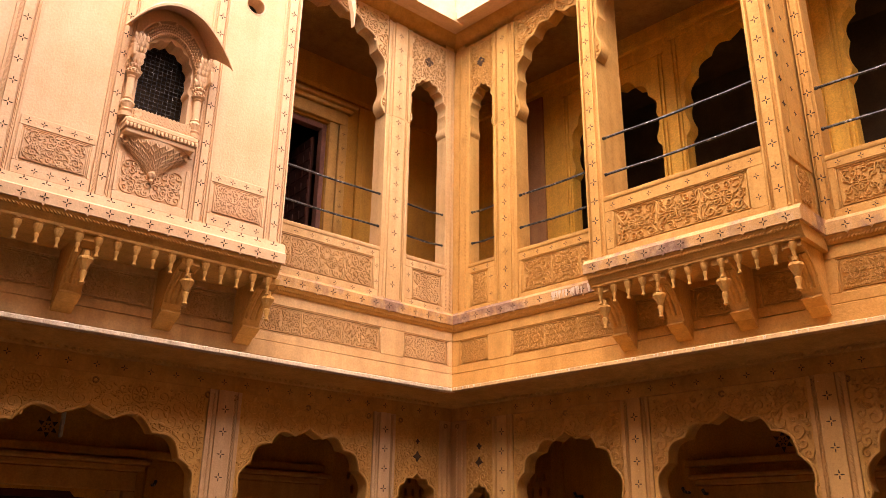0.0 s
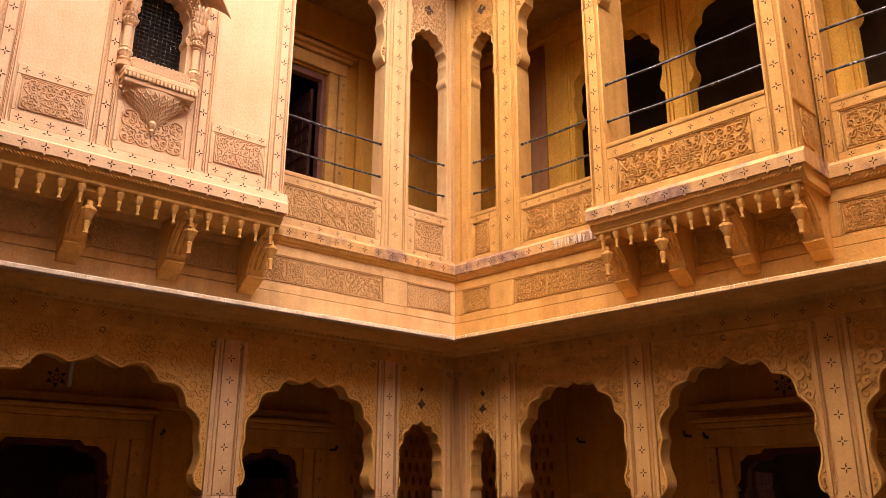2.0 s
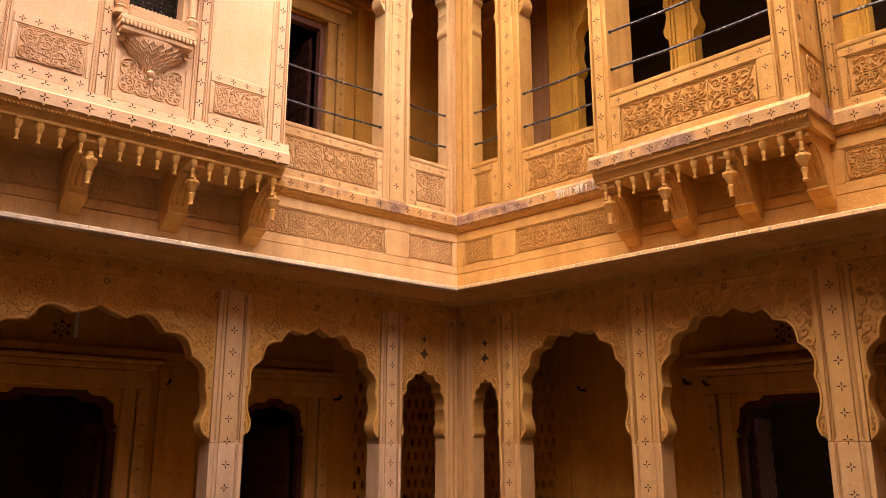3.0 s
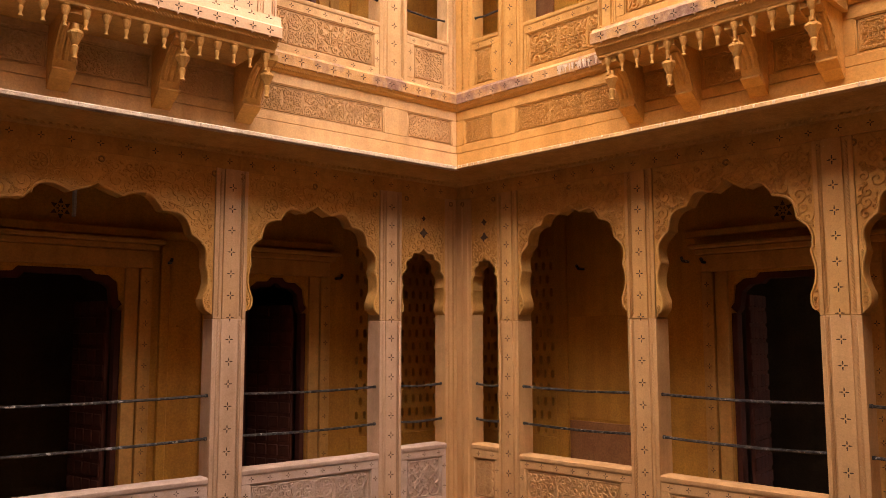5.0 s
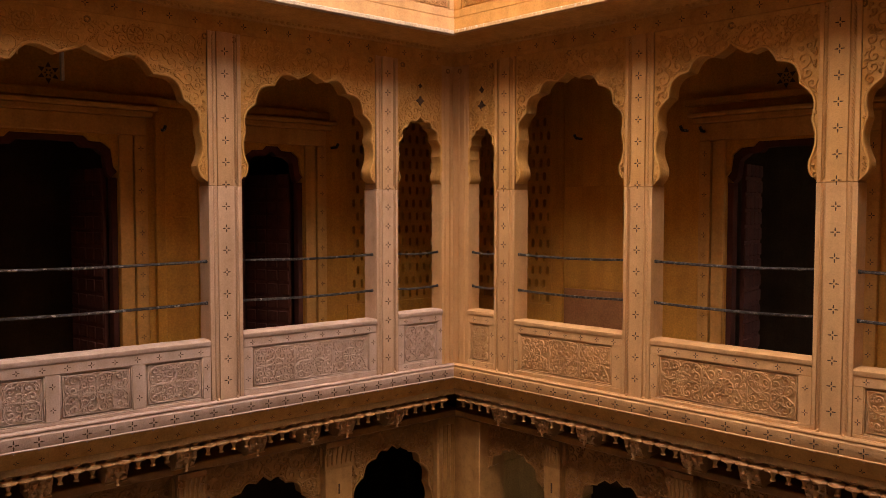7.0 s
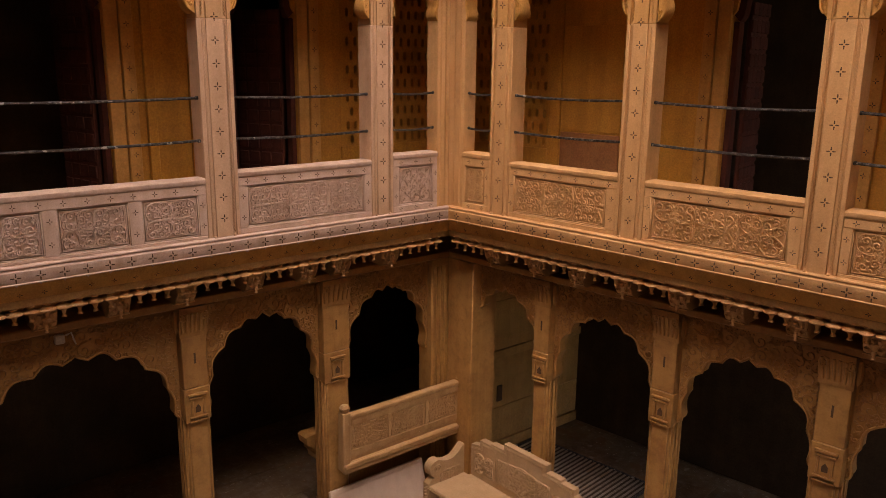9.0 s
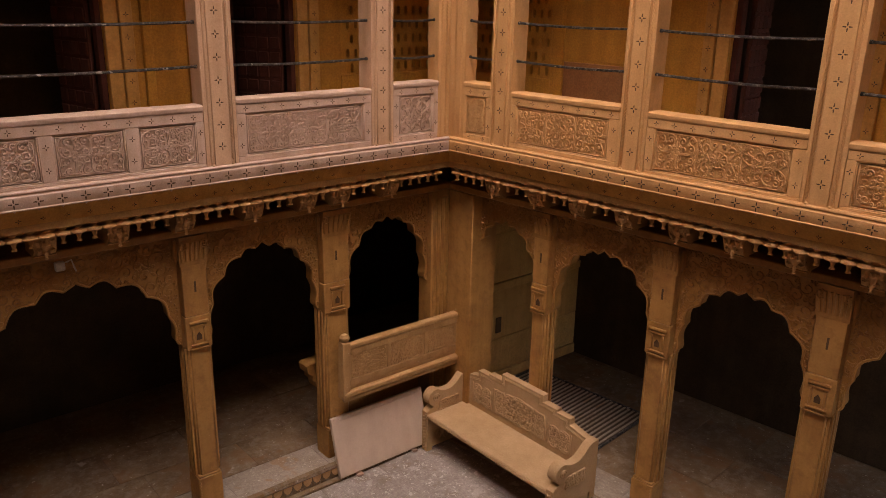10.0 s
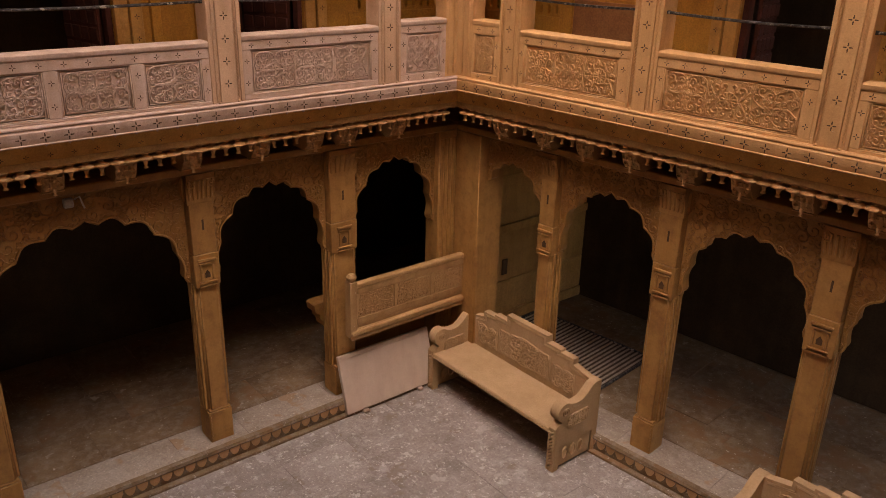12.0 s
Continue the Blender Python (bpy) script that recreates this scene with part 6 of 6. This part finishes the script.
def bench(x0, y0):
    """Carved stone settee with a stepped back and scrolled arms; x along it, front towards -y."""
    wing = Wing((1, 0, 0), (0, 1, 0), 1)
    Lb, D, H = 1.82, 0.57, 0.43
    t = thing("stone_bench", wing, (x0 + Lb / 2, y0 + D / 2, 0.0), "carved yellow sandstone bench with stepped back and scrolled arms", "bench", "court benches")
    X = lambda a: x0 + a
    Y = lambda a: y0 + a
    part("seat", Solid().box(X(0.03), X(Lb - 0.03), Y(0.0), Y(D - 0.06), H - 0.055, H, 0.012), DUSTY, t)
    fr = Solid()
    rope(fr, H - 0.03, -(Y(-0.001)), X(0.06), X(Lb - 0.06), 0.026, 0.03, 1, "u")
    fr.v = [(a, -b, z) for a, b, z in fr.v]
    part("seat_edge_beading", fr, DUSTY, t, kind="stuff")
    # back in steps
    w = Lb - 0.02
    zs = [(0.0, 0.76), (0.10, 0.76), (0.28, 0.80), (0.28, 0.86), (0.44, 0.86), (0.44, 0.885), (0.62, 0.885), (0.62, 0.955), (w - 0.62, 0.955), (w - 0.62, 0.885), (w - 0.44, 0.885), (w - 0.44, 0.86), (w - 0.28, 0.86), (w - 0.28, 0.80), (w - 0.10, 0.76), (w, 0.76)]
    poly = [(X(0.01), 0.0)] + [(X(0.01 + a), z) for a, z in zs] + [(X(0.01 + w), 0.0)]
    part("backrest", Solid().prism(poly, Y(D - 0.07), Y(D)), DUSTY, t, smooth=30)
    rel = Solid()
    for cx, cw, ch, cz, sd, kd in ((0.36, 0.26, 0.22, 0.60, 610, "scroll"), (0.62, 0.14, 0.26, 0.63, 611, "scroll"), (0.89, 0.40, 0.27, 0.64, 612, "scroll"), (1.16, 0.14, 0.26, 0.63, 611, "scroll"), (1.42, 0.26, 0.22, 0.60, 610, "scroll")):
        cell = vine_cell(cw, ch, sd, 0.0, kd, 0.0054, 0.0125)
        rel.put([(X(cx) + a, Y(D - 0.07) - b, cz + z) for a, b, z in cell.v], cell.f)
        for a in (-1, 1):
            rel.box(X(cx) + a * (cw / 2 + 0.012) - 0.005, X(cx) + a * (cw / 2 + 0.012) + 0.005, Y(D - 0.08), Y(D - 0.069), cz - ch / 2, cz + ch / 2, 0.003)
    for inset in (0.028, 0.04):
        edge = [(X(0.01 + min(max(a, 0.09), w - 0.09) + (inset if 0.1 < a < w / 2 else -inset if w / 2 < a < w - 0.1 else 0)), z - inset) for a, z in zs[1:-1]]
        rb = Solid().ribbon(edge, 0.0035, 0.005, 0.0)
        rel.put([(a, Y(D - 0.07) - b, z) for a, b, z in rb.v], rb.f)
    oval = Solid().ribbon([(X(0.89) + 0.215 * math.cos(k * math.pi / 16), 0.64 + 0.15 * math.sin(k * math.pi / 16)) for k in range(33)], 0.006, 0.009, 0.0)
    rel.put([(a, Y(D - 0.07) - b, z) for a, b, z in oval.v], oval.f)
    part("back_relief", rel, DUSTY, t, "raised scrollwork on the backrest", kind="stuff")
    for a in (0.0, Lb - 0.085):
        arm = [(Y(0.0), 0.0), (Y(0.07), 0.0), (Y(0.07), 0.25), (Y(D - 0.07), 0.25), (Y(D - 0.07), 0.0), (Y(D - 0.002), 0.0), (Y(D - 0.002), 0.765), (Y(D - 0.07), 0.765), (Y(D - 0.12), 0.745), (Y(D - 0.19), 0.68), (Y(D - 0.25), 0.645), (Y(D - 0.33), 0.64), (Y(0.17), 0.66), (Y(0.12), 0.52), (Y(0.02), 0.47), (Y(0.0), 0.45)]
        part("arm_and_leg", Solid().prism(arm, X(a), X(a + 0.085), "u"), DUSTY, t, smooth=30)
        part("side_infill", Solid().box(X(a + 0.015), X(a + 0.07), Y(0.07), Y(D - 0.07), 0.02, 0.25, 0.006), DUSTY, t)
        part("arm_scroll", Solid().tube([(X(a - 0.008), Y(0.105), 0.595), (X(a + 0.093), Y(0.105), 0.595)], 0.092, 24), DUSTY, t, "rolled scroll end")
        cell = vine_cell(0.26, 0.13, 615, 0.0, "scroll", 0.0055, 0.012)
        e = Solid()
        for side in (-1, 1):
            xx = X(a) if side < 0 else X(a + 0.085)
            e.put([(xx + side * b, Y(0.28) + q, 0.48 + z) for q, b, z in cell.v], cell.f)
            ring_ = [(0.105 + 0.045 * math.cos(k * 0.5) * (1 - k / 26), 0.595 + 0.045 * math.sin(k * 0.5) * (1 - k / 26)) for k in range(22)]
            rb = Solid().ribbon(ring_, 0.006, 0.008, 0.0)
            e.put([(xx + side * (b + 0.008), Y(q), z) for q, b, z in rb.v], rb.f)
            for k in range(3):
                cc = 0.16 + 0.1 * k
                xi = X(a + 0.015) if side < 0 else X(a + 0.07)
                rb = Solid().ribbon([(cc + 0.035 * math.cos(b * math.pi / 6), 0.14 + 0.06 * math.sin(b * math.pi / 6)) for b in range(13)], 0.007, 0.012, 0.0)
                e.put([(xi + side * b, Y(q), z) for q, b, z in rb.v], rb.f)
        part("arm_relief", e, DUSTY, t, kind="stuff")
    for a in (0.0, Lb - 0.085):
        s = Solid()
        rope(s, X(a + 0.043), 0.0, 0.03, 0.42, 0.045, 0.034, 1)
        s.v = [(p, Y(0.0) - q, z) for p, q, z in s.v]
        part("leg_beading", s, DUSTY, t, kind="stuff")
    return t


bench(-0.10, -0.20)
bench(3.30, -0.22)

# pale slab leaning against the plinth
t = thing("stone_slab", LW, (0.65, -0.12, 0.0), "pale polished stone slab leaning against the arcade", "slab")
sl = Solid().box(0.10, 1.20, -0.02, 0.025, 0.0, 0.60, 0.006)
def tip(p):
    a = radians(15)
    return (p[0], -0.12 + p[1] * math.cos(a) - p[2] * math.sin(a), 0.035 + p[2] * math.cos(a) + p[1] * math.sin(a))
sl.v = [tip(p) for p in sl.v]
part("slab", sl, SMOOTH, t)
ed = Solid().ribbon([(0.12, 0.555), (1.18, 0.555)], 0.004, 0.004, 0.025)
for u in span(0.12, 1.18, 0.055):
    ed.ribbon([(u + 0.024 * math.cos(k * math.pi / 5), 0.592 - 0.03 * math.sin(k * math.pi / 5)) for k in range(6)], 0.004, 0.005, 0.025)
ed.v = [tip(p) for p in ed.v]
part("slab_edge_carving", ed, SMOOTH, t, kind="stuff")
t = thing("stone_chock", LW, (0.98, -0.08, 0.0), "small broken stone wedged under the slab", "stone")
part("chock", Solid().box(0.95, 1.02, -0.12, -0.06, 0.0, 0.035, 0.012), PALE, t)
t = thing("stone_chock", LW, (0.3, -0.08, 0.0), "small broken stone wedged under the slab", "stone")
part("chock", Solid().box(0.27, 0.33, -0.14, -0.07, 0.0, 0.035, 0.012), PALE, t)

# sloping balustrade of the first west bay
t = thing("carved_balustrade", LW, (0.4, -0.3, 0.86), "carved sandstone seat-back balustrade leaning outwards with a knobbed post", "balustrade")
b = Solid().box(-0.34, 1.06, -0.03, 0.03, 0.0, 0.55, 0.006)
b.box(-0.34, 1.06, -0.035, 0.045, 0.515, 0.56, 0.01).box(-0.34, 1.10, -0.035, 0.055, 0.0, 0.09, 0.01)
def lean(p):
    a = radians(-2)
    return (p[0], -0.185 + p[1] * math.cos(a) - p[2] * math.sin(a), 0.845 + p[2] * math.cos(a) + p[1] * math.sin(a))
b.v = [lean(p) for p in b.v]
part("panel", b, WORN, t)
rng = random.Random(77)
def rail(name, *box):
    r = Solid().box(*box)
    r.v = [lean(p) for p in r.v]
    part(name, r, WORN, t)


rail("top_rail", -0.32, 1.04, 0.028, 0.040, 0.455, 0.515, 0.004)
rail("lower_rail", -0.32, 1.04, 0.028, 0.040, 0.13, 0.20, 0.004)
for i in range(4):
    rail("stile", -0.335 + 0.455 * i, -0.30 + 0.455 * i, 0.028, 0.042, 0.201, 0.454, 0.003)
rail("base_moulding_strip", -0.36, 1.12, 0.02, 0.075, 0.03, 0.085, 0.012)
rail("base_fillet", -0.36, 1.12, 0.02, 0.06, -0.02, 0.029, 0.008)
for i in range(3):
    a0 = -0.295 + 0.455 * i
    e = Solid()
    for x, z, r in packed([(a0, 0.205), (a0 + 0.415, 0.205), (a0 + 0.415, 0.45), (a0, 0.45)], (0.034, 0.026, 0.02, 0.014, 0.010), rng, 330, 0.6):
        e.ribbon(spiral(x, z, r, rng.uniform(0, 6.3), rng.choice((-1, 1)), 9, 1.2), 0.005, 0.009 * rng.uniform(0.8, 1.2), 0.03)
    e.v = [lean(p) for p in e.v]
    part("carved_relief", e, WORN, t, kind="stuff")
po = Solid().box(1.05, 1.13, -0.04, 0.06, 0.0, 0.60, 0.008)
po.v = [lean(p) for p in po.v]
part("post", po, WORN, t)
p = lean((1.09, 0.01, 0.60))
part("post_knob", Solid().lathe(p[0], p[1], [(0.03, p[2] - 0.01), (0.048, p[2] + 0.02), (0.05, p[2] + 0.045), (0.03, p[2] + 0.07), (0.002, p[2] + 0.075)], 12), WORN, t)
p = lean((-0.31, 0.01, 0.56))
part("post_knob", Solid().lathe(p[0], p[1], [(0.03, p[2] - 0.01), (0.045, p[2] + 0.02), (0.04, p[2] + 0.045), (0.002, p[2] + 0.06)], 12), WORN, t)
structure("wall_under_balustrade", Solid().box(0.02, 0.93, -0.52, -0.40, 0.17, 0.84, 0.006), LW, UNDER, "shaded low wall under the balustrade", "wall")
sb = thing("bench_slab", LW, (0.4, -0.42, 0.84), "stone seat slab behind the balustrade", "slab")
part("slab", Solid().box(0.02, 0.93, -0.75, -0.20, 0.80, 0.826, 0.008), GROUND_STONE, sb)
part("seat_end", Solid().prism([(0.96, 0.80), (1.14, 0.80), (1.15, 0.86), (1.19, 0.90), (1.18, 0.94), (1.235, 0.98), (1.245, 1.05), (1.22, 1.07), (0.96, 1.07)], -0.75, -0.59), GROUND_STONE, sb)
